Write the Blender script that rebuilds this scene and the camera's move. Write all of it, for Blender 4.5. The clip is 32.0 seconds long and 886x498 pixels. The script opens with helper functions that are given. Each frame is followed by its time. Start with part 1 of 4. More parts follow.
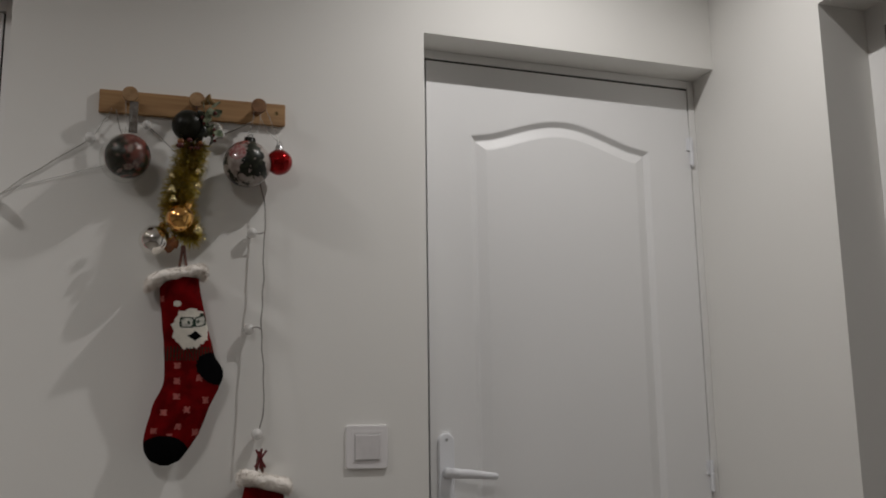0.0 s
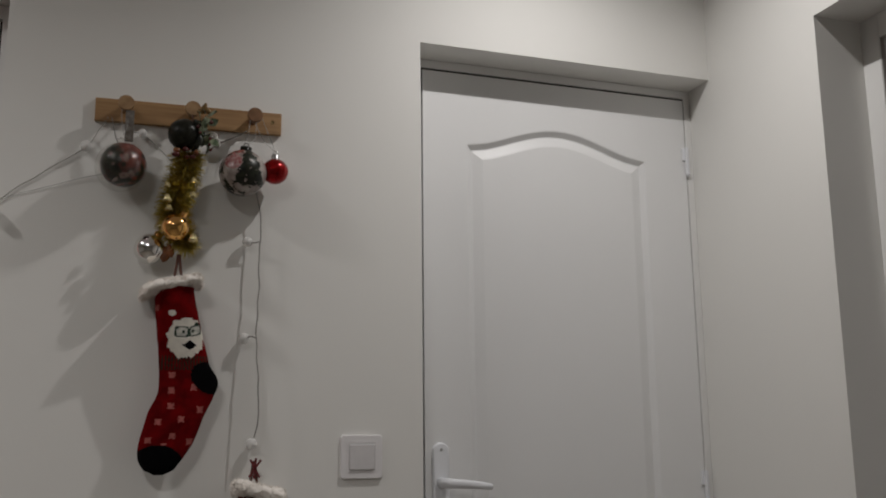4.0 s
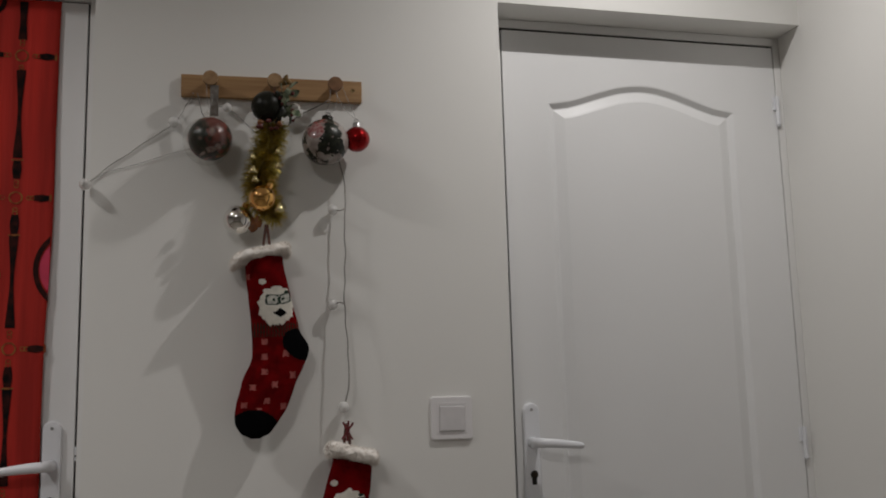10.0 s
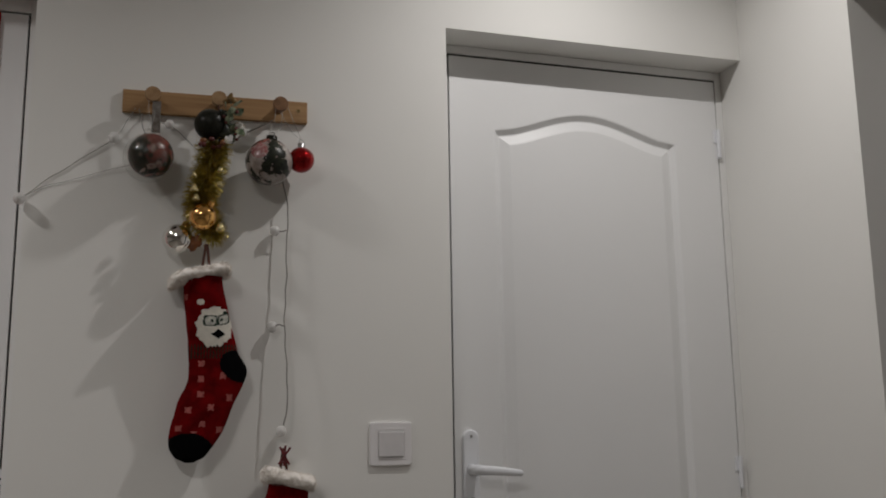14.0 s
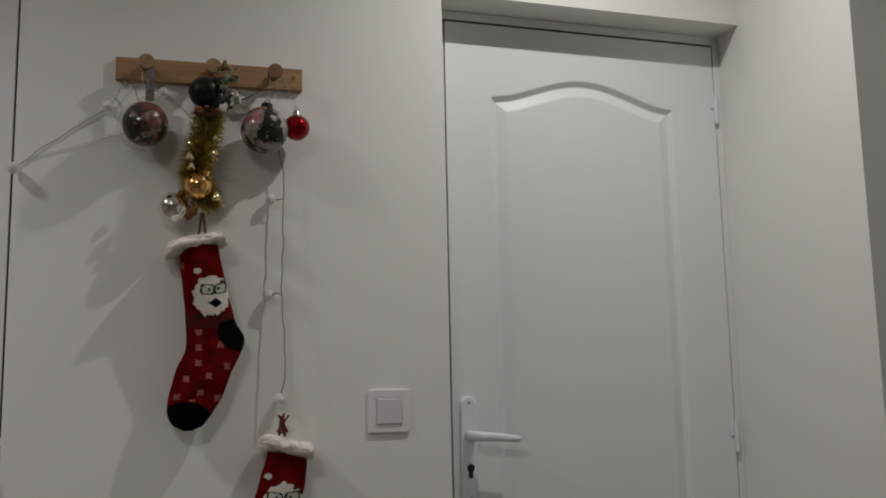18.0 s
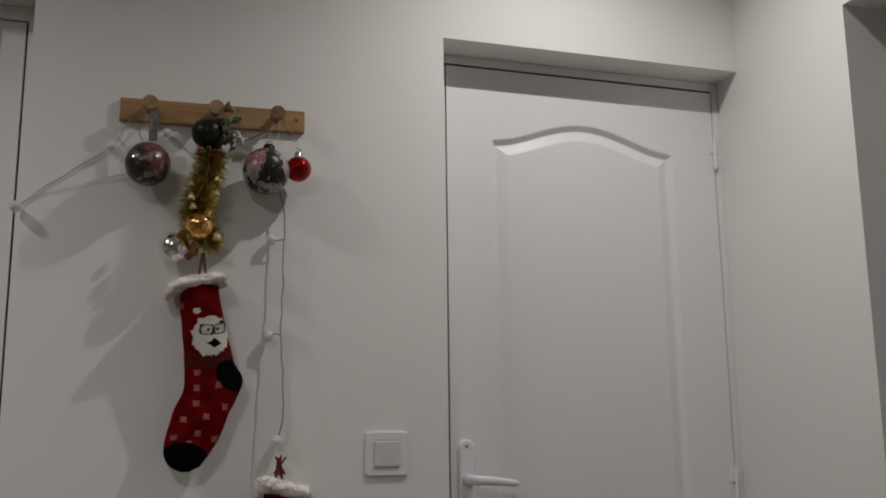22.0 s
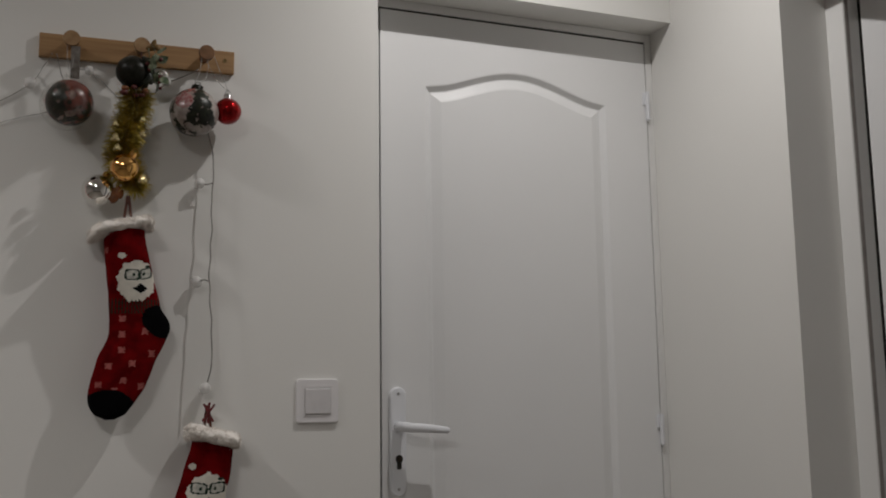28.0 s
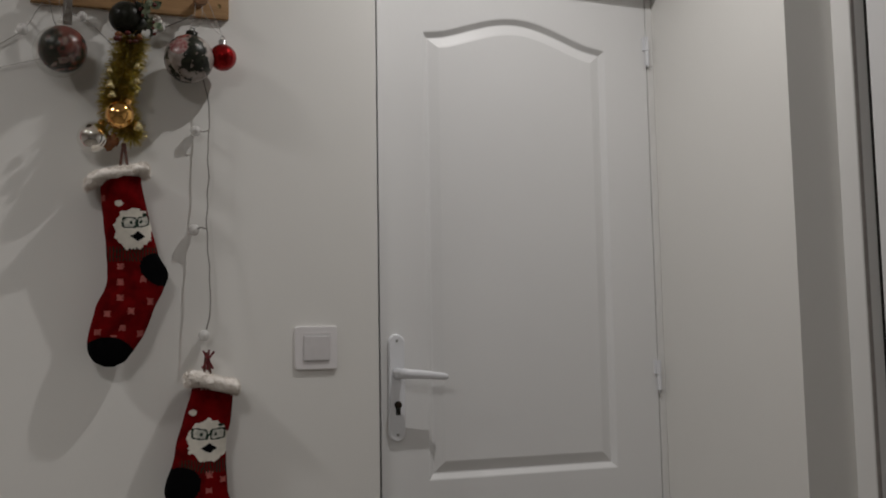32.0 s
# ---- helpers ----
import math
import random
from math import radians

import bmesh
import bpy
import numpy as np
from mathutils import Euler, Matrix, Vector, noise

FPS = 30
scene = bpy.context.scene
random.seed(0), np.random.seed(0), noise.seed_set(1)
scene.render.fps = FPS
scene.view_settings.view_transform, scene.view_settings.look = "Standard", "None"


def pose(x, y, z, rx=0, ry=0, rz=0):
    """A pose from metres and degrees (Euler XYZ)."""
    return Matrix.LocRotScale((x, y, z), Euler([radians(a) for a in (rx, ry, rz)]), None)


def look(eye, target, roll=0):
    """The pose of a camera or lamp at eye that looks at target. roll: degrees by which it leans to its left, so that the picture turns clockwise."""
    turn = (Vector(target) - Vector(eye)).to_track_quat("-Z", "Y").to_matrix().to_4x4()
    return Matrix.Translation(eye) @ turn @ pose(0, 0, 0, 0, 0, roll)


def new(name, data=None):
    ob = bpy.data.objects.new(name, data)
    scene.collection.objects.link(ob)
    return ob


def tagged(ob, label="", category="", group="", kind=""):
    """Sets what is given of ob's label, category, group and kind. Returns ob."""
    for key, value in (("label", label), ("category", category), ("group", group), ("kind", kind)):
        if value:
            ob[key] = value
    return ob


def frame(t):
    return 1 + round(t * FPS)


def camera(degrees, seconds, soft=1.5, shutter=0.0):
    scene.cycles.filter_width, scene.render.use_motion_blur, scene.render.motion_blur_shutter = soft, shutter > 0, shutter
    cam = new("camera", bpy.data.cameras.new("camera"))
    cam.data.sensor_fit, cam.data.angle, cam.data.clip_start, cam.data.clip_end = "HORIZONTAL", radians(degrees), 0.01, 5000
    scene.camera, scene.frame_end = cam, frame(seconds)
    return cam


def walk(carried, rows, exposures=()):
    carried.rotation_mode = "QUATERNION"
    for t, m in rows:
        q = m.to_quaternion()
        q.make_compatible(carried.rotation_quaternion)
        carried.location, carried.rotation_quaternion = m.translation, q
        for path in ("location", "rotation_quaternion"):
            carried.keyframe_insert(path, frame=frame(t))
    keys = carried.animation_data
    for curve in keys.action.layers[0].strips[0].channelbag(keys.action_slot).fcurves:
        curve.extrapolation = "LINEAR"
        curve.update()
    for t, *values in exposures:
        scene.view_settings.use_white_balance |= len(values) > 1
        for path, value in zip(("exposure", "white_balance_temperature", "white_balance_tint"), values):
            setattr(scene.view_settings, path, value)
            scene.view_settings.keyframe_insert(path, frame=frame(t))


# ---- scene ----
cam = camera(47.93, 32.0, soft=1.9)

# seconds, eye, then yaw (to the left from +y), pitch (up) and roll in degrees
PATH = [
    (0, -0.6519, -1.9451, 1.1743, -19.520, 11.122, -0.840),
    (0.5, -0.6523, -1.9484, 1.1796, -19.488, 11.282, -0.704),
    (1, -0.6527, -1.9475, 1.1813, -19.555, 11.151, -0.733),
    (1.5, -0.6512, -1.9477, 1.1785, -19.498, 11.512, -0.716),
    (2, -0.6518, -1.9471, 1.1813, -19.549, 11.061, -0.746),
    (2.5, -0.6514, -1.9481, 1.1801, -19.527, 11.318, -0.703),
    (3, -0.6492, -1.9508, 1.1807, -19.476, 11.241, -0.641),
    (3.5, -0.6537, -1.9471, 1.1852, -19.609, 11.306, -0.634),
    (5.5, -0.6417, -1.9509, 1.1817, -19.933, 11.472, -0.604),
    (6, -0.6417, -1.9513, 1.1841, -19.934, 11.509, -0.627),
    (6.5, -0.6387, -1.9549, 1.1815, -19.833, 11.933, -0.657),
    (7, -0.6416, -1.9509, 1.1818, -19.930, 11.909, -0.665),
    (7.1, -0.6409, -1.9511, 1.1820, -19.757, 11.353, -0.699),
    (7.2, -0.6402, -1.9513, 1.1822, -19.653, 11.028, -0.732),
    (7.3, -0.6396, -1.9515, 1.1823, -19.478, 10.768, -0.766),
    (7.4, -0.6389, -1.9517, 1.1825, -19.234, 10.637, -0.799),
    (7.5, -0.6382, -1.9519, 1.1827, -18.927, 10.509, -0.833),
    (7.6, -0.6384, -1.9536, 1.1834, -18.484, 10.605, -0.841),
    (7.7, -0.6386, -1.9553, 1.1840, -17.942, 10.708, -0.848),
    (7.8, -0.6388, -1.9569, 1.1847, -17.154, 11.072, -0.856),
    (7.9, -0.6390, -1.9586, 1.1853, -16.327, 11.283, -0.863),
    (8, -0.6392, -1.9603, 1.1860, -16.041, 11.415, -0.871),
    (8.1, -0.6376, -1.9606, 1.1861, -15.731, 11.298, -0.913),
    (8.2, -0.6361, -1.9608, 1.1863, -15.250, 11.119, -0.954),
    (8.3, -0.6345, -1.9611, 1.1864, -14.912, 11.097, -0.996),
    (8.4, -0.6330, -1.9613, 1.1866, -14.610, 10.980, -1.037),
    (8.5, -0.6314, -1.9616, 1.1867, -14.343, 10.935, -1.079),
    (9, -0.6299, -1.9628, 1.1866, -14.346, 10.072, -1.258),
    (9.5, -0.6321, -1.9567, 1.1854, -14.559, 8.715, -1.485),
    (10, -0.6305, -1.9594, 1.1858, -14.147, 9.258, -1.517),
    (10.5, -0.6242, -1.9626, 1.1859, -13.637, 9.495, -1.523),
    (11, -0.6250, -1.9623, 1.1879, -13.602, 9.634, -1.387),
    (11.5, -0.6246, -1.9615, 1.1855, -13.873, 10.012, -1.282),
    (12, -0.6262, -1.9581, 1.1843, -14.360, 10.332, -1.082),
    (12.5, -0.6233, -1.9599, 1.1852, -14.702, 10.802, -0.890),
    (12.6, -0.6240, -1.9579, 1.1849, -15.247, 10.629, -0.892),
    (12.7, -0.6248, -1.9559, 1.1846, -15.529, 10.423, -0.894),
    (12.8, -0.6255, -1.9540, 1.1843, -15.814, 10.504, -0.897),
    (12.9, -0.6263, -1.9520, 1.1840, -16.600, 10.861, -0.899),
    (13, -0.6270, -1.9500, 1.1837, -17.330, 10.779, -0.901),
    (13.5, -0.6305, -1.9482, 1.1856, -17.543, 10.647, -0.868),
    (14, -0.6278, -1.9490, 1.1847, -17.493, 10.668, -0.856),
    (14.5, -0.6286, -1.9484, 1.1842, -17.506, 10.710, -0.836),
    (16.5, -0.6293, -1.9480, 1.1872, -17.635, 10.396, -0.774),
    (17, -0.6287, -1.9460, 1.1849, -17.659, 9.831, -0.986),
    (17.5, -0.6275, -1.9468, 1.1867, -17.658, 9.229, -1.151),
    (18, -0.6284, -1.9453, 1.1872, -17.693, 8.746, -1.174),
    (18.5, -0.6293, -1.9453, 1.1872, -17.726, 9.108, -1.159),
    (19, -0.6278, -1.9462, 1.1861, -17.685, 8.946, -1.222),
    (19.5, -0.6293, -1.9462, 1.1882, -17.727, 9.416, -1.066),
    (20, -0.6303, -1.9456, 1.1867, -17.752, 10.187, -0.927),
    (20.5, -0.6316, -1.9459, 1.1888, -17.780, 10.333, -0.876),
    (21, -0.6287, -1.9472, 1.1849, -17.703, 10.711, -0.807),
    (21.5, -0.6313, -1.9470, 1.1865, -17.788, 11.056, -0.679),
    (22, -0.6298, -1.9486, 1.1872, -17.750, 11.149, -0.659),
    (22.5, -0.6315, -1.9484, 1.1875, -17.806, 11.173, -0.660),
    (23, -0.6294, -1.9489, 1.1878, -17.765, 11.404, -0.637),
    (23.5, -0.6311, -1.9482, 1.1882, -17.819, 11.461, -0.612),
    (24, -0.6328, -1.9466, 1.1875, -17.859, 11.307, -0.616),
    (24.5, -0.6299, -1.9471, 1.1855, -17.870, 10.922, -0.705),
    (24.7, -0.6293, -1.9468, 1.1861, -17.981, 11.054, -0.715),
    (24.9, -0.6287, -1.9465, 1.1867, -18.571, 11.040, -0.725),
    (25, -0.6284, -1.9463, 1.1870, -18.873, 10.975, -0.730),
    (25.1, -0.6291, -1.9455, 1.1876, -19.018, 11.313, -0.743),
    (25.2, -0.6298, -1.9447, 1.1881, -19.299, 11.786, -0.756),
    (25.3, -0.6304, -1.9438, 1.1887, -19.788, 11.906, -0.768),
    (25.4, -0.6311, -1.9430, 1.1892, -20.541, 11.128, -0.781),
    (25.5, -0.6318, -1.9422, 1.1898, -20.341, 10.797, -0.794),
    (25.6, -0.6295, -1.9431, 1.1899, -19.977, 11.791, -0.787),
    (25.7, -0.6272, -1.9439, 1.1900, -20.603, 12.500, -0.779),
    (25.8, -0.6248, -1.9448, 1.1901, -20.707, 12.206, -0.772),
    (25.9, -0.6225, -1.9456, 1.1902, -21.488, 11.953, -0.764),
    (26, -0.6202, -1.9465, 1.1903, -22.333, 11.443, -0.757),
    (26.1, -0.6205, -1.9450, 1.1893, -22.172, 11.323, -0.739),
    (26.2, -0.6208, -1.9435, 1.1883, -21.577, 10.713, -0.722),
    (26.3, -0.6212, -1.9421, 1.1872, -21.353, 9.415, -0.704),
    (26.4, -0.6215, -1.9406, 1.1862, -21.200, 8.133, -0.687),
    (26.5, -0.6218, -1.9391, 1.1852, -21.340, 7.718, -0.669),
    (28.5, -0.6330, -1.9265, 1.1739, -22.139, 9.450, -0.779),
    (28.6, -0.6319, -1.9282, 1.1729, -22.097, 10.113, -0.732),
    (28.7, -0.6308, -1.9299, 1.1718, -22.045, 9.951, -0.685),
    (28.8, -0.6296, -1.9317, 1.1708, -22.026, 9.885, -0.637),
    (28.9, -0.6285, -1.9334, 1.1697, -21.942, 9.691, -0.590),
    (29, -0.6274, -1.9351, 1.1687, -21.825, 9.191, -0.543),
    (29.1, -0.6285, -1.9336, 1.1688, -21.836, 8.627, -0.574),
    (29.2, -0.6295, -1.9321, 1.1689, -21.881, 8.816, -0.605),
    (29.3, -0.6306, -1.9307, 1.1689, -21.957, 8.555, -0.636),
    (29.4, -0.6316, -1.9292, 1.1690, -21.960, 7.001, -0.667),
    (29.5, -0.6327, -1.9277, 1.1691, -21.944, 7.347, -0.698),
    (29.6, -0.6329, -1.9271, 1.1698, -21.981, 6.946, -0.713),
    (29.7, -0.6331, -1.9266, 1.1705, -21.994, 7.155, -0.727),
    (29.8, -0.6332, -1.9260, 1.1711, -22.007, 7.395, -0.742),
    (29.9, -0.6334, -1.9255, 1.1718, -22.051, 7.343, -0.756),
    (30, -0.6336, -1.9249, 1.1725, -22.012, 7.460, -0.771),
    (30.3, -0.6331, -1.9280, 1.1726, -22.005, 8.481, -0.820),
    (30.5, -0.6328, -1.9301, 1.1727, -21.962, 7.690, -0.853),
    (31, -0.6314, -1.9290, 1.1705, -21.938, 6.989, -0.967),
    (31.3, -0.6319, -1.9270, 1.1706, -21.981, 6.293, -0.998),
    (31.5, -0.6323, -1.9257, 1.1707, -21.986, 6.585, -1.019),
    (31.7, -0.6305, -1.9255, 1.1704, -21.964, 6.558, -1.013),
    (31.9, -0.6288, -1.9253, 1.1701, -21.977, 5.948, -1.008),
    (32, -0.6279, -1.9252, 1.1700, -21.874, 5.614, -1.005),
]


def carried_pose(x, y, z, yaw, pitch, roll):
    yw, pt = radians(yaw), radians(pitch)
    ahead = (-math.sin(yw) * math.cos(pt), math.cos(yw) * math.cos(pt), math.sin(pt))
    return look((x, y, z), (x + ahead[0], y + ahead[1], z + ahead[2]), roll)


walk(cam, [(t, carried_pose(*p)) for t, *p in PATH])

# ---- light ----
CEILING = 2.5
world = bpy.data.worlds.new("world")
scene.world = world
world.use_nodes = True
world.node_tree.nodes["Background"].inputs[0].default_value = (0.05, 0.05, 0.055, 1)
world.node_tree.nodes["Background"].inputs[1].default_value = 0.2
scene.view_settings.exposure = 0.0

# Unseen lamps, placed from shadows and glints; last two widened for soft fill.
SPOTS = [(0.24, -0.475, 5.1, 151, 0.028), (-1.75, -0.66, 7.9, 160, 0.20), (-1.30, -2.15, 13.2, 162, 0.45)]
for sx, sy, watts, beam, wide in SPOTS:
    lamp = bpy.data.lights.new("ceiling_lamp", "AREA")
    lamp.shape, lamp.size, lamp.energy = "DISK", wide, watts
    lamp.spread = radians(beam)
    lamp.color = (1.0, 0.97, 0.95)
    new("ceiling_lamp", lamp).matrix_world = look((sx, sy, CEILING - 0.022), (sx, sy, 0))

# ---- materials ----


def material(name, color, rough=0.5, metal=0.0, vary=0.0, scale=8.0, bump=0.0, bump_scale=60.0, spec=0.5, coat=0.0, color2=None, detail=4.0):
    m = bpy.data.materials.new(name)
    m.use_nodes = True
    nt = m.node_tree
    b = nt.nodes["Principled BSDF"]
    b.inputs["Base Color"].default_value = (*color, 1)
    b.inputs["Roughness"].default_value = rough
    b.inputs["Metallic"].default_value = metal
    b.inputs["Specular IOR Level"].default_value = spec
    b.inputs["Coat Weight"].default_value = coat
    co = nt.nodes.new("ShaderNodeTexCoord")
    if vary or color2:
        n = nt.nodes.new("ShaderNodeTexNoise")
        n.inputs["Scale"].default_value, n.inputs["Detail"].default_value = scale, detail
        nt.links.new(co.outputs["Object"], n.inputs["Vector"])
        r = nt.nodes.new("ShaderNodeValToRGB")
        lo = color2 if color2 else tuple(c * (1 - vary) for c in color)
        r.color_ramp.elements[0].color, r.color_ramp.elements[1].color = (*lo, 1), (*color, 1)
        r.color_ramp.elements[0].position, r.color_ramp.elements[1].position = 0.35, 0.65
        nt.links.new(n.outputs["Fac"], r.inputs["Fac"])
        nt.links.new(r.outputs["Color"], b.inputs["Base Color"])
    if bump:
        n = nt.nodes.new("ShaderNodeTexNoise")
        n.inputs["Scale"].default_value, n.inputs["Detail"].default_value = bump_scale, 5.0
        nt.links.new(co.outputs["Object"], n.inputs["Vector"])
        k = nt.nodes.new("ShaderNodeBump")
        k.inputs["Strength"].default_value, k.inputs["Distance"].default_value = bump, 0.002
        nt.links.new(n.outputs["Fac"], k.inputs["Height"])
        nt.links.new(k.outputs["Normal"], b.inputs["Normal"])
    return m


WALL = material("wall_paint", (0.80, 0.79, 0.76), 0.75, vary=0.035, scale=1.6, bump=0.035, bump_scale=160)
CEIL = material("ceiling_paint", (0.80, 0.80, 0.78), 0.85, vary=0.02, scale=3, bump=0.1, bump_scale=180)
DOOR = material("door_paint", (0.80, 0.80, 0.80), 0.38, vary=0.025, scale=3.0, bump=0.06, bump_scale=140)
FRAME = material("frame_paint", (0.79, 0.785, 0.77), 0.42, vary=0.03, scale=6.0, bump=0.06, bump_scale=120)
# Far walls and floor are unseen; tones set for the light they bounce.
FARWALL = material("far_wall_bounce_tone", (0.63, 0.61, 0.58), 0.75, vary=0.06, scale=2.0, bump=0.035, bump_scale=160)
FLOOR = material("floor_tile", (0.24, 0.215, 0.185), 0.35, vary=0.15, scale=3.0)
PLASTIC = material("white_plastic", (0.79, 0.80, 0.83), 0.3, vary=0.015, scale=20)
STRIP = material("brownish_edge_strip", (0.36, 0.33, 0.31), 0.6, vary=0.2, scale=30)
# Near-black for the keyhole and for shade painted into the door gaps.
DARK = material("keyhole_and_gap_shade", (0.02, 0.018, 0.015), 0.8)

# ---- mesh helpers ----


def box(bm, x0, x1, y0, y1, z0, z1, bevel=0.0):
    """A box with rounded edges, added to bm."""
    made = bmesh.ops.create_cube(bm, size=1.0)["verts"]
    bmesh.ops.scale(bm, vec=(x1 - x0, y1 - y0, z1 - z0), verts=made)
    bmesh.ops.translate(bm, vec=((x0 + x1) / 2, (y0 + y1) / 2, (z0 + z1) / 2), verts=made)
    if bevel:
        edges = list({e for v in made for e in v.link_edges})
        bmesh.ops.bevel(bm, geom=edges, offset=bevel, segments=2, affect="EDGES", profile=0.6)
    return bm


def mesh_of(name, bm, mat, smooth=False):
    me = bpy.data.meshes.new(name)
    bmesh.ops.recalc_face_normals(bm, faces=bm.faces)
    bm.to_mesh(me)
    bm.free()
    me.materials.append(mat)
    if smooth:
        me.polygons.foreach_set("use_smooth", [True] * len(me.polygons))
    return me


def part(name, bm, mat, parent=None, label="", smooth=False):
    ob = new(name, mesh_of(name, bm, mat, smooth))
    if parent:
        ob.parent = parent
        ob.matrix_parent_inverse = parent.matrix_world.inverted()
    if label:
        ob["label"] = label
    return ob


def thing(name, at, label, category, group="", kind=""):
    e = new(name)
    e.location = at
    e.empty_display_size = 0.05
    bpy.context.view_layer.update()
    return tagged(e, label, category, group, kind)


def boxes(name, mat, parent, *specs, bevel=0.0, label=""):
    bm = bmesh.new()
    for s in specs:
        box(bm, *s, bevel=bevel)
    return part(name, bm, mat, parent, label)


def holed_wall(name, along, a0, a1, z1, near, far, holes, mat, label):
    """A wall of real thickness along x or y, from the floor to z1, with openings (a, a, z, z) right through it."""
    cuts_a = sorted({a0, a1, *(h[0] for h in holes), *(h[1] for h in holes)})
    cuts_z = sorted({0.0, z1, *(h[2] for h in holes), *(h[3] for h in holes)})
    solid = {}
    for i, (a, b) in enumerate(zip(cuts_a, cuts_a[1:])):
        for j, (c, d) in enumerate(zip(cuts_z, cuts_z[1:])):
            solid[i, j] = not any(h[0] <= a and b <= h[1] and h[2] <= c and d <= h[3] for h in holes)
    bm = bmesh.new()
    seen = {}

    def at(a, n, z):
        p = (a, n, z) if along == "x" else (n, a, z)
        if p not in seen:
            seen[p] = bm.verts.new(p)
        return seen[p]

    for (i, j), full in solid.items():
        if not full:
            continue
        a, b, c, d = cuts_a[i], cuts_a[i + 1], cuts_z[j], cuts_z[j + 1]
        for n in (near, far):
            bm.faces.new([at(a, n, c), at(b, n, c), at(b, n, d), at(a, n, d)])
        for di, dj, p, q in ((-1, 0, (a, c), (a, d)), (1, 0, (b, c), (b, d)), (0, -1, (a, c), (b, c)), (0, 1, (a, d), (b, d))):
            if not solid.get((i + di, j + dj), False):
                bm.faces.new([at(p[0], near, p[1]), at(q[0], near, q[1]), at(q[0], far, q[1]), at(p[0], far, p[1])])
    ob = part(name, bm, mat)
    return tagged(ob, label, "wall", kind="structure")


# ---- the hall: walls, floor, ceiling ----
EAST, LINTEL, LEAF_Y, LEAF_TOP = 0.741, 2.0616, 0.088, 2.0390
WEST, SOUTH = -3.9, -5.2
holed_wall("wall_north", "x", WEST - 0.1, EAST, CEILING, 0.0, 0.17, [(0.0, EAST, 0.0, LINTEL), (-1.685, -0.827, 0.0, LINTEL)], WALL,
           "white painted wall with two recessed doorways")
holed_wall("wall_east", "y", SOUTH - 0.1, 0.17, CEILING, EAST, EAST + 0.12, [(-1.22, -0.377, 0.0, 2.066)], WALL,
           "white painted side wall with a deep doorway")
# South and west walls are unseen, added to close the hall and bounce light.
holed_wall("wall_south", "x", WEST, EAST, CEILING, SOUTH - 0.1, SOUTH, [], FARWALL, "plain unseen wall, beige tone set for bounce light")
holed_wall("wall_west", "y", SOUTH - 0.1, 0.0, CEILING, WEST - 0.1, WEST, [], FARWALL, "plain unseen wall, beige tone set for bounce light")
tagged(boxes("ceiling", CEIL, None, (WEST - 0.1, EAST + 0.12, SOUTH - 0.1, 0.17, CEILING, CEILING + 0.1)), "flat white painted ceiling", "ceiling", kind="structure")
tagged(boxes("floor", FLOOR, None, (WEST - 0.1, EAST + 0.4, SOUTH - 0.1, 0.4, -0.1, 0.0)), "beige tiled hall floor", "floor", kind="structure")

# ---- doors ----


def inset_loop(points, d):
    """A closed outline in (x, z), counter-clockwise, moved inwards by d with mitred corners."""
    out = []
    n = len(points)
    for i in range(n):
        p, q, r = Vector(points[i - 1]), Vector(points[i]), Vector(points[(i + 1) % n])
        a, b = (q - p).normalized(), (r - q).normalized()
        na, nb = Vector((-a.y, a.x)), Vector((-b.y, b.x))
        m = (na + nb).normalized()
        out.append(tuple(q + m * (d / max(0.35, m.dot(na)))))
    return out


def arched_outline(x0, x1, z0, z1, rise, steps=28):
    pts = [(x0, z0), (x1, z0)]
    for k in range(steps + 1):
        if k in (1, 2, steps - 2, steps - 1):
            continue
        u = 1 - 2 * k / steps
        pts.append(((x0 + x1) / 2 + u * (x1 - x0) / 2, z1 + rise * (0.5 + 0.5 * math.cos(math.pi * u)) ** 0.85))
    return pts


def panelled_leaf(x0, x1, top, face, thick, outline):
    """A moulded door leaf, facing -y: a flat face with a grooved and raised panel in it."""
    bm = bmesh.new()
    rim = [(x0, 0.012), (x1, 0.012), (x1, top), (x0, top)]
    loops = [(outline, 0.0), (inset_loop(outline, 0.003), 0.001), (inset_loop(outline, 0.013), 0.0095), (inset_loop(outline, 0.016), 0.0098), (inset_loop(outline, 0.036), 0.0025), (inset_loop(outline, 0.040), 0.0015)]
    rings = [[bm.verts.new((x, face + d, z)) for x, z in pts] for pts, d in loops]
    outer = [bm.verts.new((x, face, z)) for x, z in rim]
    back = [bm.verts.new((x, face + thick, z)) for x, z in rim]
    edges = [bm.edges.new((outer[i], outer[(i + 1) % 4])) for i in range(4)]
    edges += [bm.edges.new((rings[0][i], rings[0][(i + 1) % len(outline)])) for i in range(len(outline))]
    bmesh.ops.triangle_fill(bm, use_beauty=True, edges=edges)
    for a, b in zip(rings, rings[1:]):
        for i in range(len(a)):
            j = (i + 1) % len(a)
            bm.faces.new([a[i], a[j], b[j], b[i]])
    bm.faces.new(rings[-1])
    for i in range(4):
        j = (i + 1) % 4
        bm.faces.new([outer[i], outer[j], back[j], back[i]])
    bm.faces.new(back)
    return bm


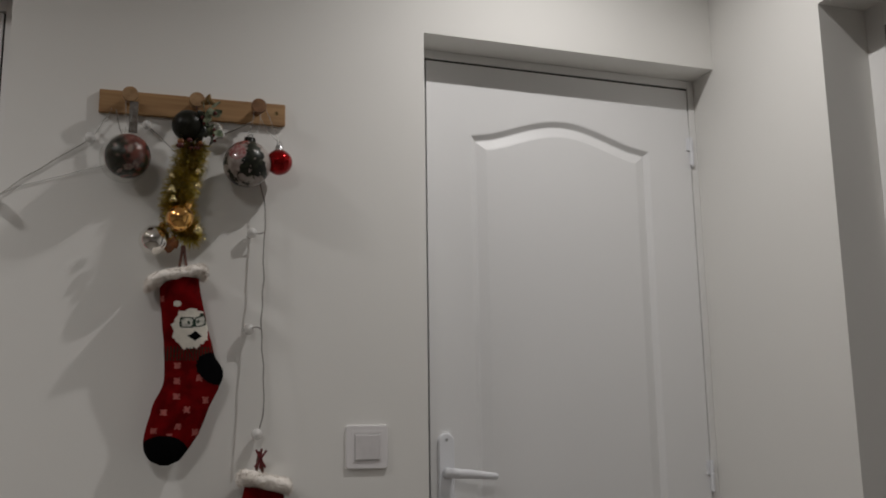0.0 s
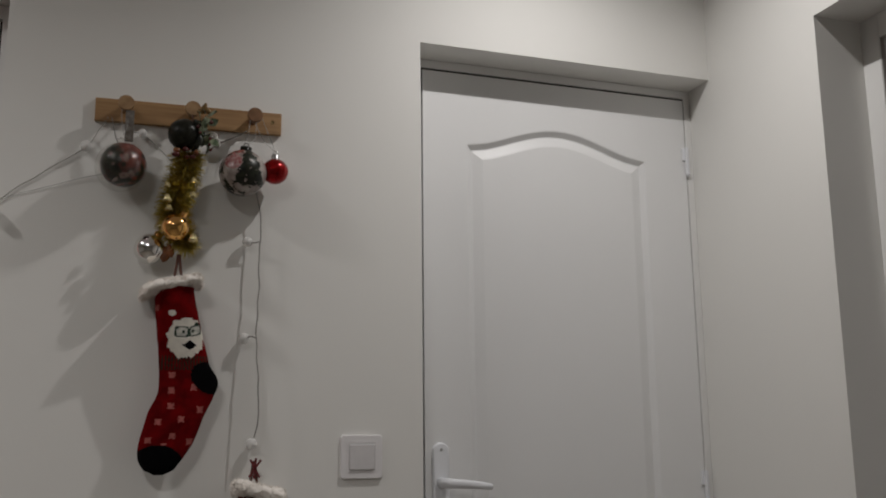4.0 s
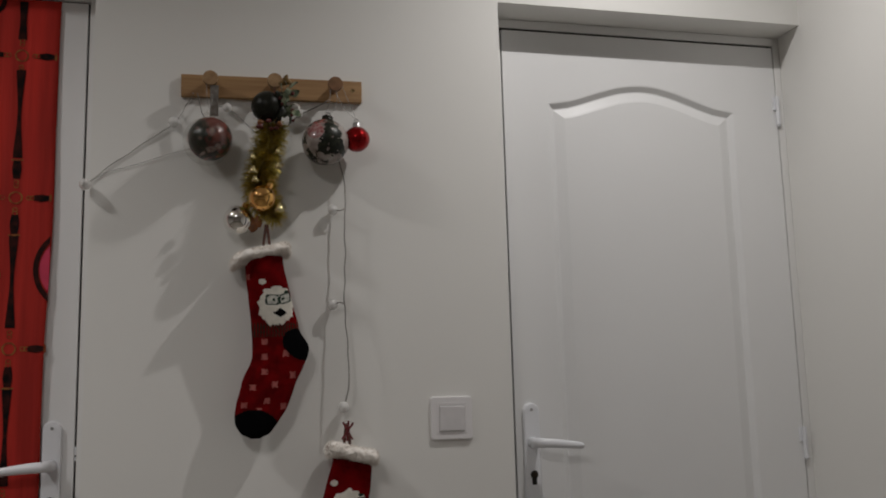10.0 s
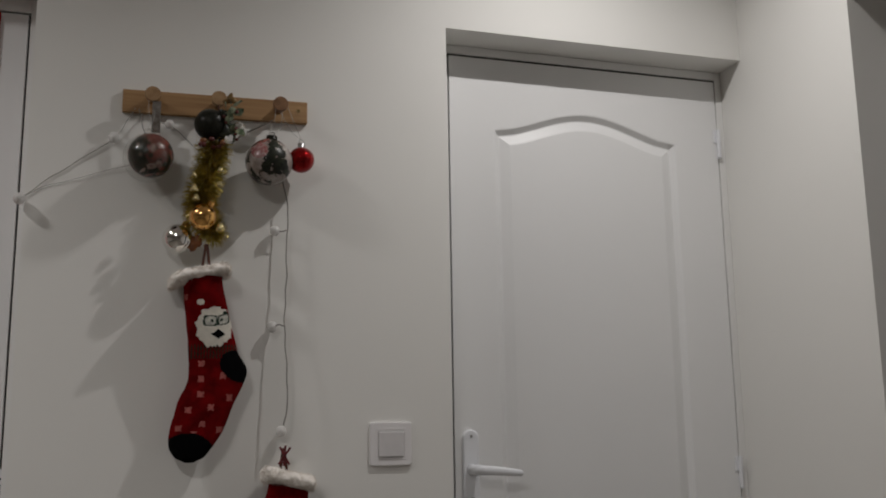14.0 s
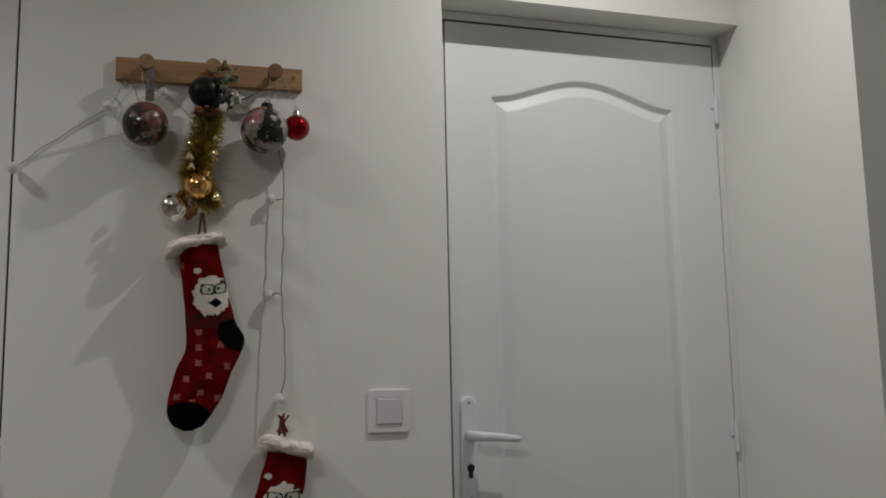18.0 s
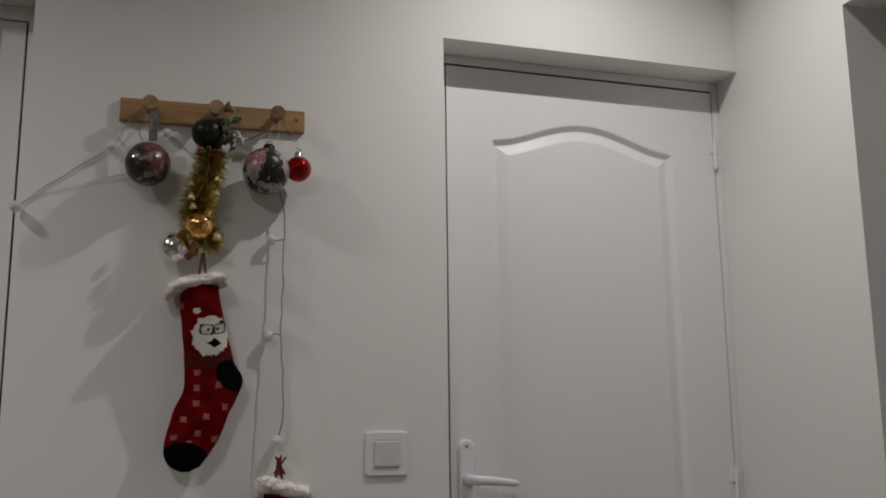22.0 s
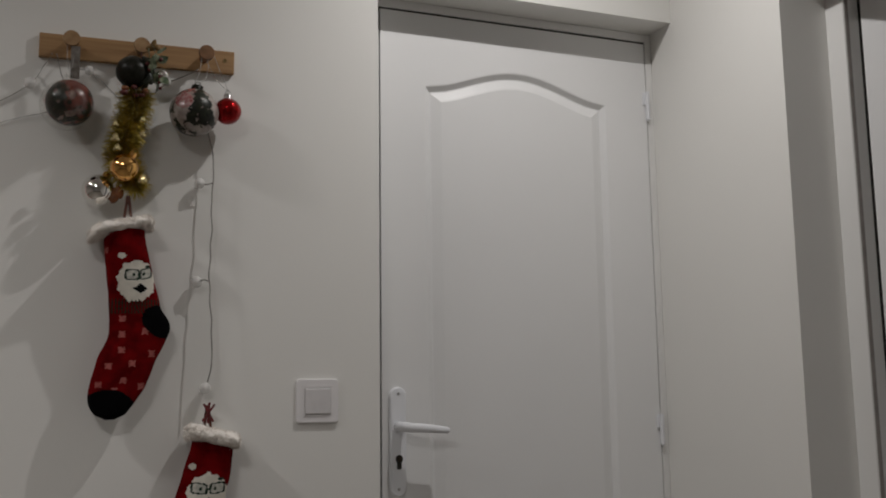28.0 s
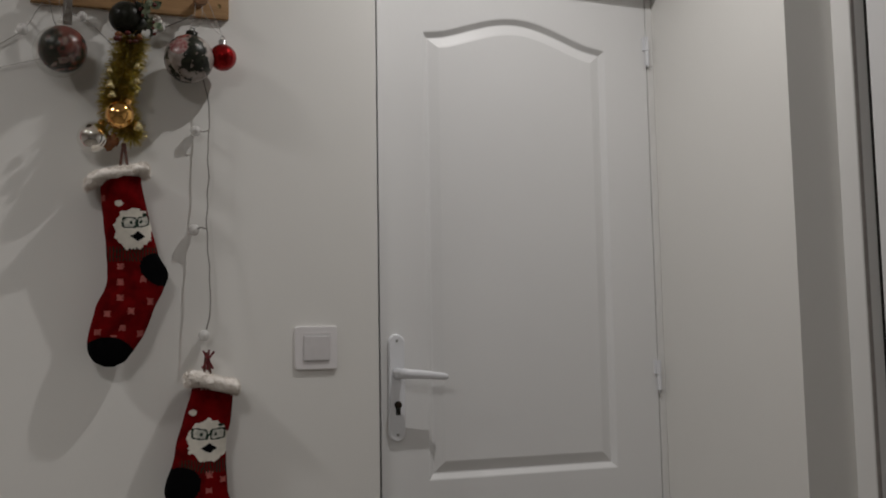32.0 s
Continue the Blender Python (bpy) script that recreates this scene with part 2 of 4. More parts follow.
def lever_set(parent, x, face, z, way):
    """Plate, lever, lock and screws on a leaf that faces -y. way: +1 when the lever points to +x."""
    bm = bmesh.new()
    # plate with rounded ends
    n, w, z0, z1 = 12, 0.0180, z - 0.142, z + 0.083
    ring = []
    for k in range(n + 1):
        a = math.pi * k / n
        ring.append((x + w * math.cos(a), z1 - w + w * math.sin(a)))
    for k in range(n + 1):
        a = math.pi + math.pi * k / n
        ring.append((x + w * math.cos(a), z0 + w + w * math.sin(a)))
    levels = [(1.0, 0.0), (1.0, 0.006), (0.88, 0.0095), (0.6, 0.0100)]
    loops = []
    for s, d in levels:
        inner = [(x + (px - x) * s, (z0 + z1) / 2 + (pz - (z0 + z1) / 2) * (1 - (1 - s) * 0.17)) for px, pz in ring]
        loops.append([bm.verts.new((px, face - d, pz)) for px, pz in inner])
    for a, b in zip(loops, loops[1:]):
        for i in range(len(a)):
            bm.faces.new([a[i], a[(i + 1) % len(a)], b[(i + 1) % len(b)], b[i]])
    bm.faces.new(loops[-1])
    plate = part("lock_plate", bm, PLASTIC, parent, "white moulded lock plate with rounded ends", smooth=False)
    # lever: a round neck, then a flattened grip that sweeps slightly down
    bm = bmesh.new()
    spine = [(0.0000, 0.0095, 0.0000, 0.0119, 0.0119), (0.0000, 0.0280, 0.0000, 0.0100, 0.0100), (0.0009, 0.0400, 0.0000, 0.0100, 0.0109), (0.0052, 0.0480, 0.0000, 0.0095, 0.0105), (0.0138, 0.0505, -0.0009, 0.0081, 0.0101), (0.0344, 0.0510, -0.0019, 0.0071, 0.0097), (0.0645, 0.0510, -0.0047, 0.0066, 0.0084), (0.0903, 0.0505, -0.0076, 0.0059, 0.0071), (0.0972, 0.0500, -0.0085, 0.0047, 0.0059), (0.0998, 0.0500, -0.0090, 0.0019, 0.0025)]
    prev = None
    for i, (dx, dy, dz, ra, rb) in enumerate(spine):
        q = spine[min(i + 1, len(spine) - 1)]
        p = spine[max(i - 1, 0)]
        t = Vector((way * (q[0] - p[0]), -(q[1] - p[1]), q[2] - p[2])).normalized()
        up = (Vector((0, 0, 1)) - t * t.z).normalized()
        side = t.cross(up)
        c = Vector((x + way * dx, face - dy, z + dz))
        loop = [bm.verts.new(c + side * (ra * math.cos(2 * math.pi * k / 14)) + up * (rb * math.sin(2 * math.pi * k / 14))) for k in range(14)]
        if prev:
            for k in range(14):
                bm.faces.new([prev[k], prev[(k + 1) % 14], loop[(k + 1) % 14], loop[k]])
        else:
            bm.faces.new(loop)
        prev = loop
    bm.faces.new(prev)
    part("lever_handle", bm, PLASTIC, parent, "white plastic lever handle", smooth=True)
    # euro-profile keyhole with a short brass cylinder face
    bm = bmesh.new()
    bmesh.ops.create_circle(bm, cap_ends=True, radius=0.0085, segments=18, matrix=pose(x + 0.001, face - 0.0108, z - 0.066, 90))
    box(bm, x - 0.004, x + 0.006, face - 0.0108, face - 0.010, z - 0.087, z - 0.068)
    part("keyhole", bm, DARK, plate, "dark profile cylinder keyhole")
    bm = bmesh.new()
    bmesh.ops.create_cone(bm, cap_ends=True, radius1=0.0062, radius2=0.0058, depth=0.003, segments=16, matrix=pose(x + 0.001, face - 0.0118, z - 0.066, 90))
    part("cylinder_plug", bm, TARNISH, plate, "tarnished lock cylinder")
    for dz in (0.069, -0.128):
        bm = bmesh.new()
        bmesh.ops.create_cone(bm, cap_ends=True, radius1=0.0032, radius2=0.0026, depth=0.0014, segments=12, matrix=pose(x, face - 0.0106, z + dz, 90))
        part("screw", bm, STEEL, plate, "small zinc screw head")


def hinge(parent, x, face, z):
    """A lift-off hinge: two knuckles on a pin, with the leaf and the frame plates."""
    bm = bmesh.new()
    bmesh.ops.create_cone(bm, cap_ends=True, radius1=0.0050, radius2=0.0050, depth=0.0345, segments=14, matrix=pose(x, face - 0.006, z + 0.0175))
    box(bm, x - 0.011, x + 0.001, face - 0.003, face + 0.001, z + 0.002, z + 0.034, 0.0008)
    part("upper_knuckle", bm, PLASTIC, parent, "white painted hinge knuckle")
    bm = bmesh.new()
    bmesh.ops.create_cone(bm, cap_ends=True, radius1=0.0050, radius2=0.0050, depth=0.0345, segments=14, matrix=pose(x, face - 0.006, z - 0.0175))
    bmesh.ops.create_cone(bm, cap_ends=True, radius1=0.0025, radius2=0.0048, depth=0.005, segments=14, matrix=pose(x, face - 0.006, z - 0.0365))
    box(bm, x - 0.001, x + 0.007, face - 0.003, face + 0.001, z - 0.034, z - 0.002, 0.0008)
    part("lower_knuckle", bm, PLASTIC, parent, "white painted hinge knuckle")


BRASS = material("brass", (0.35, 0.25, 0.12), 0.35, metal=1.0, vary=0.3, scale=60)
TARNISH = material("tarnished_brass", (0.05, 0.035, 0.025), 0.5, metal=0.6, vary=0.3, scale=60)
STEEL = material("zinc", (0.45, 0.45, 0.45), 0.35, metal=1.0)

# the closed door in the north wall
door = thing("door_1", (0.37, LEAF_Y, 0.0), "closed white moulded panel door with an arched panel and white lever", "door", kind="structure")
part("leaf", panelled_leaf(0.0345, 0.7206, LEAF_TOP - 0.0034, LEAF_Y, 0.04, arched_outline(0.139, 0.6055, 0.887, 1.868, 0.054)), DOOR, door, "white moulded leaf with one arched panel")
boxes("door_frame", FRAME, door, (-0.03, 0.0300, LEAF_Y - 0.002, 0.16, 0.0, LINTEL - 0.001), (0.7235, EAST - 0.0003, LEAF_Y - 0.001, 0.16, 0.0, LINTEL - 0.001), (0.0300, 0.7235, LEAF_Y - 0.001, 0.16, LEAF_TOP + 0.002, LINTEL - 0.001), bevel=0.0012, label="white painted door frame")
# Near-black boxes behind the leaf edge paint the shade in its gap.
boxes("gap_shade_fill", DARK, door, (0.0305, 0.7230, LEAF_Y + 0.0115, LEAF_Y + 0.037, 0.0, LEAF_TOP + 0.0015), (0.0308, 0.7227, LEAF_Y + 0.0022, LEAF_Y + 0.0110, LEAF_TOP - 0.0030, LEAF_TOP + 0.0016), label="near-black fill painting the shade in the gap round the leaf")
lever_set(door, 0.0675, LEAF_Y, 1.116, 1)
for hz in (1.877, 1.096, 0.25):
    hinge(door, 0.7215, LEAF_Y, hz)

# the closed door in the west part of the north wall, with its cloth
WEST_TOP = 2.0305
ldoor = thing("door_2", (-1.25, LEAF_Y, 0.0), "closed white door half covered by a red printed door curtain", "door", kind="structure")
boxes("leaf", DOOR, ldoor, (-1.663, -0.8490, LEAF_Y, LEAF_Y + 0.04, 0.012, WEST_TOP - 0.0015), bevel=0.002, label="plain white painted leaf")
boxes("door_frame", FRAME, ldoor, (-0.8450, -0.8273, LEAF_Y - 0.002, 0.16, 0.0, LINTEL - 0.001), (-1.6845, -1.6675, LEAF_Y - 0.004, 0.16, 0.0, LINTEL - 0.001), (-1.6675, -0.8450, LEAF_Y - 0.002, 0.16, WEST_TOP + 0.002, LINTEL - 0.001), bevel=0.0012, label="white painted door frame")
# The same painted shade, as a dark box behind this leaf.
boxes("gap_shade_fill", DARK, ldoor, (-1.667, -0.8455, LEAF_Y + 0.0115, LEAF_Y + 0.037, 0.0, WEST_TOP + 0.0015), label="near-black fill painting the shade in the gap round the leaf")
lever_set(ldoor, -0.889, LEAF_Y, 1.104, -1)
boxes("latch", PLASTIC, ldoor, (-0.8486, -0.8452, LEAF_Y - 0.001, LEAF_Y + 0.012, 1.122, 1.138), (-0.8484, -0.8454, LEAF_Y + 0.001, LEAF_Y + 0.012, 1.111, 1.118), bevel=0.0005, label="pale latch bolt in the gap")

# the door in the east doorway, ajar
edoor = thing("door_3", (0.9, -0.8, 0.0), "plain white door standing ajar deep in its doorway", "door", kind="structure")
EX = EAST + 0.12
HEAD = 2.0145
PIVOT = Vector((EX + 0.040, -0.4315, 0))
AJAR = Matrix.Translation(PIVOT) @ Matrix.Rotation(radians(27), 4, "Z") @ Matrix.Translation(-PIVOT)
bm = box(bmesh.new(), PIVOT.x, PIVOT.x + 0.04, -1.150, PIVOT.y, 0.012, HEAD - 0.008, 0.002)
bmesh.ops.transform(bm, matrix=AJAR, verts=bm.verts)
part("leaf", bm, DOOR, edoor, "plain white painted leaf, a hand's width ajar")
boxes("door_frame", FRAME, edoor, (EX + 0.0003, EX + 0.12, -0.4255, -0.3400, 0.0, 2.095), (EX + 0.0003, EX + 0.12, -1.2500, -1.1715, 0.0, 2.095), (EX + 0.0003, EX + 0.12, -1.1715, -0.4255, HEAD, 2.095), bevel=0.0025, label="white painted door frame")
# Added strip that darkens the inner edge of the frame.
boxes("frame_edge_strip", STRIP, edoor, (EX + 0.003, EX + 0.012, -0.4272, -0.4256, 0.0, HEAD - 0.0018), (EX + 0.003, EX + 0.012, -1.1714, -0.4256, HEAD - 0.0016, HEAD - 0.0001), label="brownish strip along the inner frame edge")
# Dark strip laid on the frame, painting the shade beside the hinges.
boxes("hinge_gap_shade", DARK, edoor, (EX + 0.039, EX + 0.060, -0.4266, -0.4256, 0.0, HEAD - 0.0018), label="dark strip painting the shade of the hinge-side gap")

# ---- small helpers for the things on the wall ----


def tube(bm, points, radius, sides=8, closed_ends=True):
    """A round tube along points; radius is one number or one for each point."""
    pts = [Vector(p) for p in points]
    rad = radius if isinstance(radius, (list, tuple)) else [radius] * len(pts)
    prev, ref = None, None
    for i, c in enumerate(pts):
        t = (pts[min(i + 1, len(pts) - 1)] - pts[max(i - 1, 0)]).normalized()
        if ref is None:
            ref = t.orthogonal().normalized()
        ref = (ref - t * ref.dot(t)).normalized()
        side = t.cross(ref)
        loop = [bm.verts.new(c + (ref * math.cos(a) + side * math.sin(a)) * rad[i]) for a in (2 * math.pi * k / sides for k in range(sides))]
        if prev:
            for k in range(sides):
                bm.faces.new([prev[k], prev[(k + 1) % sides], loop[(k + 1) % sides], loop[k]])
        elif closed_ends:
            bm.faces.new(loop)
        prev = loop
    if closed_ends:
        bm.faces.new(prev)
    return bm


def smooth_path(points, per=6):
    """A Catmull-Rom line through points."""
    pts = [Vector(p) for p in points]
    out = []
    for i in range(len(pts) - 1):
        a, b, c, d = pts[max(i - 1, 0)], pts[i], pts[i + 1], pts[min(i + 2, len(pts) - 1)]
        for k in range(per):
            t = k / per
            out.append(0.5 * ((2 * b) + (c - a) * t + (2 * a - 5 * b + 4 * c - d) * t * t + (3 * b - a - 3 * c + d) * t ** 3))
    return out + [pts[-1]]


def lathe(bm, profile, at, axis="z", sides=24):
    """A turned solid: (radius, height) pairs about an axis through at, z or -y."""
    prev = None
    for r, h in profile:
        loop = []
        for k in range(sides):
            a = 2 * math.pi * k / sides
            u, w = max(r, 1e-5) * math.cos(a), max(r, 1e-5) * math.sin(a)
            loop.append(bm.verts.new((at[0] + u, at[1] + w, at[2] + h) if axis == "z" else (at[0] + u, at[1] - h, at[2] + w)))
        if prev:
            for k in range(sides):
                bm.faces.new([prev[k], prev[(k + 1) % sides], loop[(k + 1) % sides], loop[k]])
        else:
            bm.faces.new(loop)
        prev = loop
    bm.faces.new(prev)
    return bm


def ball(bm, at, r, segments=24, squash=1.0):
    made = bmesh.ops.create_uvsphere(bm, u_segments=segments, v_segments=segments // 2, radius=r)["verts"]
    bmesh.ops.scale(bm, vec=(1, 1, squash), verts=made)
    bmesh.ops.translate(bm, vec=at, verts=made)
    return bm


def zoned(faces_of, zone, names, parent, label_of):
    """Shares the faces of one surface out among several meshes by zone(face centre), so that each colour is a part of its own."""
    sets = {}
    for quad in faces_of:
        c = sum((Vector(p) for p in quad), Vector()) / len(quad)
        sets.setdefault(zone(c), []).append(quad)
    made = []
    for key, quads in sets.items():
        bm, seen = bmesh.new(), {}
        for quad in quads:
            vs = []
            for p in quad:
                k = (round(p[0], 6), round(p[1], 6), round(p[2], 6))
                if k not in seen:
                    seen[k] = bm.verts.new(p)
                if seen[k] not in vs:
                    vs.append(seen[k])
            if len(vs) > 2:
                bm.faces.new(vs)
        if isinstance(key, tuple):
            key = key[0]
        name, mat = names[key]
        me = bpy.data.meshes.new(name)
        bm.to_mesh(me)
        bm.free()
        me.materials.append(mat)
        me.polygons.foreach_set("use_smooth", [True] * len(me.polygons))
        ob = new(name, me)
        ob.parent = parent
        ob.matrix_parent_inverse = parent.matrix_world.inverted()
        if label_of.get(key):
            ob["label"] = label_of[key]
        made.append(ob)
    return made


def sphere_quads(at, r, nu=132, nv=84):
    def p(i, j):
        a, b = 2 * math.pi * i / nu, math.pi * j / nv
        return (at[0] + r * math.sin(b) * math.cos(a), at[1] + r * math.sin(b) * math.sin(a), at[2] + r * math.cos(b))
    for i in range(nu):
        for j in range(nv):
            yield [p(i, j), p(i, j + 1), p((i + 1) % nu, j + 1), p((i + 1) % nu, j)]


def clear_film(name, tint=(1, 1, 1), haze=0.006):
    """Thin clear plastic: seen through, shinier at its rim, with a faint white haze mixed in."""
    m = bpy.data.materials.new(name)
    m.use_nodes = True
    nt = m.node_tree
    nt.nodes.remove(nt.nodes["Principled BSDF"])
    out = nt.nodes["Material Output"]
    tr, gl, df, mx, haze_mix, rim, gain = (nt.nodes.new("ShaderNode" + k) for k in ("BsdfTransparent", "BsdfGlossy", "BsdfDiffuse", "MixShader", "MixShader", "LayerWeight", "Math"))
    tr.inputs["Color"].default_value = (*tint, 1)
    df.inputs["Color"].default_value = (0.8, 0.79, 0.77, 1)
    gl.inputs["Roughness"].default_value = 0.06
    rim.inputs["Blend"].default_value = 0.12
    gain.operation, gain.use_clamp = "MULTIPLY_ADD", True
    gain.inputs[1].default_value, gain.inputs[2].default_value = 0.50, 0.025
    # White diffuse share that paints the shell's pale haze.
    haze_mix.inputs[0].default_value = haze
    nt.links.new(rim.outputs["Facing"], gain.inputs[0])
    nt.links.new(gain.outputs[0], mx.inputs[0])
    nt.links.new(tr.outputs[0], haze_mix.inputs[1])
    nt.links.new(df.outputs[0], haze_mix.inputs[2])
    nt.links.new(haze_mix.outputs[0], mx.inputs[1])
    nt.links.new(gl.outputs[0], mx.inputs[2])
    nt.links.new(mx.outputs[0], out.inputs["Surface"])
    return m


WOOD = material("oak", (0.39, 0.228, 0.098), 0.55, color2=(0.26, 0.140, 0.056), scale=5.0, bump=0.15, bump_scale=90)
wn = WOOD.node_tree
stretch = wn.nodes.new("ShaderNodeMapping")
stretch.inputs["Scale"].default_value = (0.9, 8.0, 14.0)
wood_co = next(n for n in wn.nodes if n.type == "TEX_COORD")
for n in [n for n in wn.nodes if n.type == "TEX_NOISE"]:
    wn.links.new(stretch.outputs[0], n.inputs["Vector"])
wn.links.new(wood_co.outputs["Object"], stretch.inputs["Vector"])
PEGWOOD = material("peg_wood", (0.38, 0.235, 0.115), 0.6, color2=(0.27, 0.155, 0.07), scale=60)
PEGDARK = material("dark_peg_wood", (0.25, 0.13, 0.065), 0.4, color2=(0.15, 0.075, 0.035), scale=60)
RED = material("red_knit", (0.165, 0.0018, 0.003), 0.9, vary=0.5, scale=45, bump=0.9, bump_scale=420, spec=0.05)
BLACKKNIT = material("black_knit", (0.0025, 0.0025, 0.003), 0.95, vary=0.3, scale=60, bump=0.9, bump_scale=420, spec=0.06)
WHITEKNIT = material("white_knit", (0.72, 0.68, 0.60), 0.95, vary=0.12, scale=70, bump=0.9, bump_scale=420, spec=0.2)
PINKKNIT = material("pink_knit", (0.41, 0.115, 0.10), 0.95, vary=0.3, scale=90, bump=0.9, bump_scale=420, spec=0.2)
GREENKNIT = material("green_knit", (0.016, 0.024, 0.013), 0.95, color2=(0.022, 0.016, 0.010), scale=160, bump=0.9, bump_scale=420, spec=0.2)
GREYKNIT = material("grey_green_knit", (0.022, 0.042, 0.030), 0.95, vary=0.3, scale=90, bump=0.9, bump_scale=420, spec=0.2)
LENSKNIT = material("pale_grey_knit", (0.60, 0.58, 0.52), 0.95, color2=(0.38, 0.38, 0.34), scale=130, bump=0.9, bump_scale=420, spec=0.2)
FLEECE = material("cream_fleece", (0.90, 0.85, 0.79), 0.95, vary=0.06, scale=55, bump=0.5, bump_scale=700, spec=0.05)
FLEECE.node_tree.nodes["Principled BSDF"].inputs["Sheen Weight"].default_value = 0.4

GOLD = material("gold_mirror", (0.83, 0.47, 0.15), 0.07, metal=1.0)
SILVER = material("silver_mirror", (0.84, 0.83, 0.80), 0.06, metal=1.0)
REDGLOSS = material("red_lacquer", (0.40, 0.004, 0.006), 0.2, metal=0.8, coat=0.15, vary=0.45, scale=70)
TINSEL = material("gold_tinsel", (0.70, 0.56, 0.16), 0.28, metal=0.8, color2=(0.36, 0.30, 0.08), scale=70)
DARKGREEN = material("dark_green_glitter", (0.019, 0.019, 0.014), 0.32, vary=0.5, scale=300, bump=0.12, bump_scale=700, spec=0.15)
HOLLY = material("holly_green", (0.30, 0.33, 0.22), 0.45, color2=(0.060, 0.095, 0.050), scale=75)
BERRY = material("red_berry", (0.11, 0.014, 0.012), 0.45, vary=0.4, scale=80)
RUST = material("rust_leaf", (0.30, 0.105, 0.03), 0.5, vary=0.5, scale=70)
GILTLEAF = material("dull_gold", (0.20, 0.115, 0.035), 0.5, metal=0.3, vary=0.4, scale=80)
BROWN = material("brown_wood", (0.13, 0.045, 0.03), 0.6, vary=0.4, scale=80)
WIRE = material("clear_grey_wire", (0.62, 0.61, 0.59), 0.35, vary=0.15, scale=30)
MIDWIRE = material("grey_wire", (0.42, 0.40, 0.37), 0.4, vary=0.2, scale=30)
DULLWIRE = material("dull_grey_wire", (0.29, 0.27, 0.25), 0.4, vary=0.2, scale=30)
BULB = material("frosted_white", (0.85, 0.84, 0.82), 0.35, vary=0.05, scale=60)
PRINT_DARK = material("print_dark", (0.027, 0.030, 0.018), 0.35, color2=(0.004, 0.005, 0.004), scale=85, coat=0.12, spec=0.25)
PRINT_MAROON = material("print_maroon", (0.23, 0.056, 0.038), 0.3, color2=(0.10, 0.022, 0.016), scale=40, coat=0.2)
PRINT_RED = material("print_red", (0.36, 0.06, 0.05), 0.3, color2=(0.22, 0.04, 0.032), scale=55, coat=0.35)
PRINT_WHITE = material("print_white", (0.38, 0.34, 0.31), 0.3, color2=(0.19, 0.145, 0.13), scale=55, coat=0.35)
PRINT_PALE = material("print_dusky", (0.27, 0.20, 0.175), 0.3, color2=(0.13, 0.06, 0.053), scale=120, coat=0.2)
PRINT_PINK = material("print_pink", (0.40, 0.26, 0.25), 0.3, color2=(0.24, 0.035, 0.035), scale=170, coat=0.35)
CLEAR = clear_film("clear_acrylic", (0.97, 0.97, 0.96))
TAG = material("grey_ribbon", (0.09, 0.075, 0.06), 0.35, color2=(0.22, 0.20, 0.18), scale=90)
THREAD = material("clear_thread", (0.60, 0.59, 0.57), 0.4, vary=0.1, scale=40)
for see, much in ((BULB, 0.6), (THREAD, 0.5), (WIRE, 0.5)):
    see.node_tree.nodes["Principled BSDF"].inputs["Alpha"].default_value = much
CLOTH = material("red_cloth", (0.57, 0.032, 0.022), 0.8, vary=0.45, scale=9, bump=0.6, bump_scale=14, spec=0.25)
cn = CLOTH.node_tree
drawn = cn.nodes.new("ShaderNodeMapping")
drawn.inputs["Scale"].default_value = (9.0, 9.0, 0.5)
cn.links.new(next(n for n in cn.nodes if n.type == "TEX_COORD").outputs["Object"], drawn.inputs["Vector"])
for n in [n for n in cn.nodes if n.type == "TEX_NOISE"]:
    cn.links.new(drawn.outputs[0], n.inputs["Vector"])
    n.inputs["Scale"].default_value = n.inputs["Scale"].default_value * (0.35 if n.inputs["Scale"].default_value < 10 else 1.0)
BELT = material("printed_black", (0.007, 0.006, 0.006), 0.9, color2=(0.045, 0.012, 0.010), scale=70, spec=0.1)
GILT = material("printed_gold", (0.30, 0.13, 0.035), 0.8, color2=(0.22, 0.03, 0.015), scale=110, spec=0.2)
ROSE = material("printed_rose", (0.62, 0.04, 0.10), 0.8, vary=0.25, scale=20)

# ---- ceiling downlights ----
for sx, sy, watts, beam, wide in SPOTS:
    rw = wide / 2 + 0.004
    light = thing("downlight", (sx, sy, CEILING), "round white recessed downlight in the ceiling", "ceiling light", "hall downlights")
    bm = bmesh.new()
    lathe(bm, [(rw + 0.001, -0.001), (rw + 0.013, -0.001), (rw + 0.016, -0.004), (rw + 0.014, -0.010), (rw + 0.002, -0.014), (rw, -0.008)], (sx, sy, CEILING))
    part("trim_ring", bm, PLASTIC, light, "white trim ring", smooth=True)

# ---- light switch ----
SWITCH = material("switch_plastic", (0.80, 0.78, 0.785), 0.32, vary=0.02, scale=30)
ROCKER = material("greyish_white_plastic", (0.69, 0.67, 0.675), 0.4, vary=0.05, scale=60)
switch = thing("light_switch", (-0.133, 0.0, 1.1725), "square white plastic rocker light switch on the wall", "light switch")
SX, SZ = -0.1290, 1.1725
bm = bmesh.new()
box(bm, SX - 0.0425, SX + 0.0425, -0.0060, 0.0, SZ - 0.0425, SZ + 0.0425)
upright = [e for e in bm.edges if abs(e.verts[0].co.y - e.verts[1].co.y) > 0.003]
bmesh.ops.bevel(bm, geom=upright, offset=0.0065, segments=4, affect="EDGES", profile=0.5)
bmesh.ops.bevel(bm, geom=[e for e in bm.edges if max(v.co.y for v in e.verts) < -0.005], offset=0.0022, segments=2, affect="EDGES", profile=0.6)
part("cover_plate", bm, SWITCH, switch, "white square cover plate")
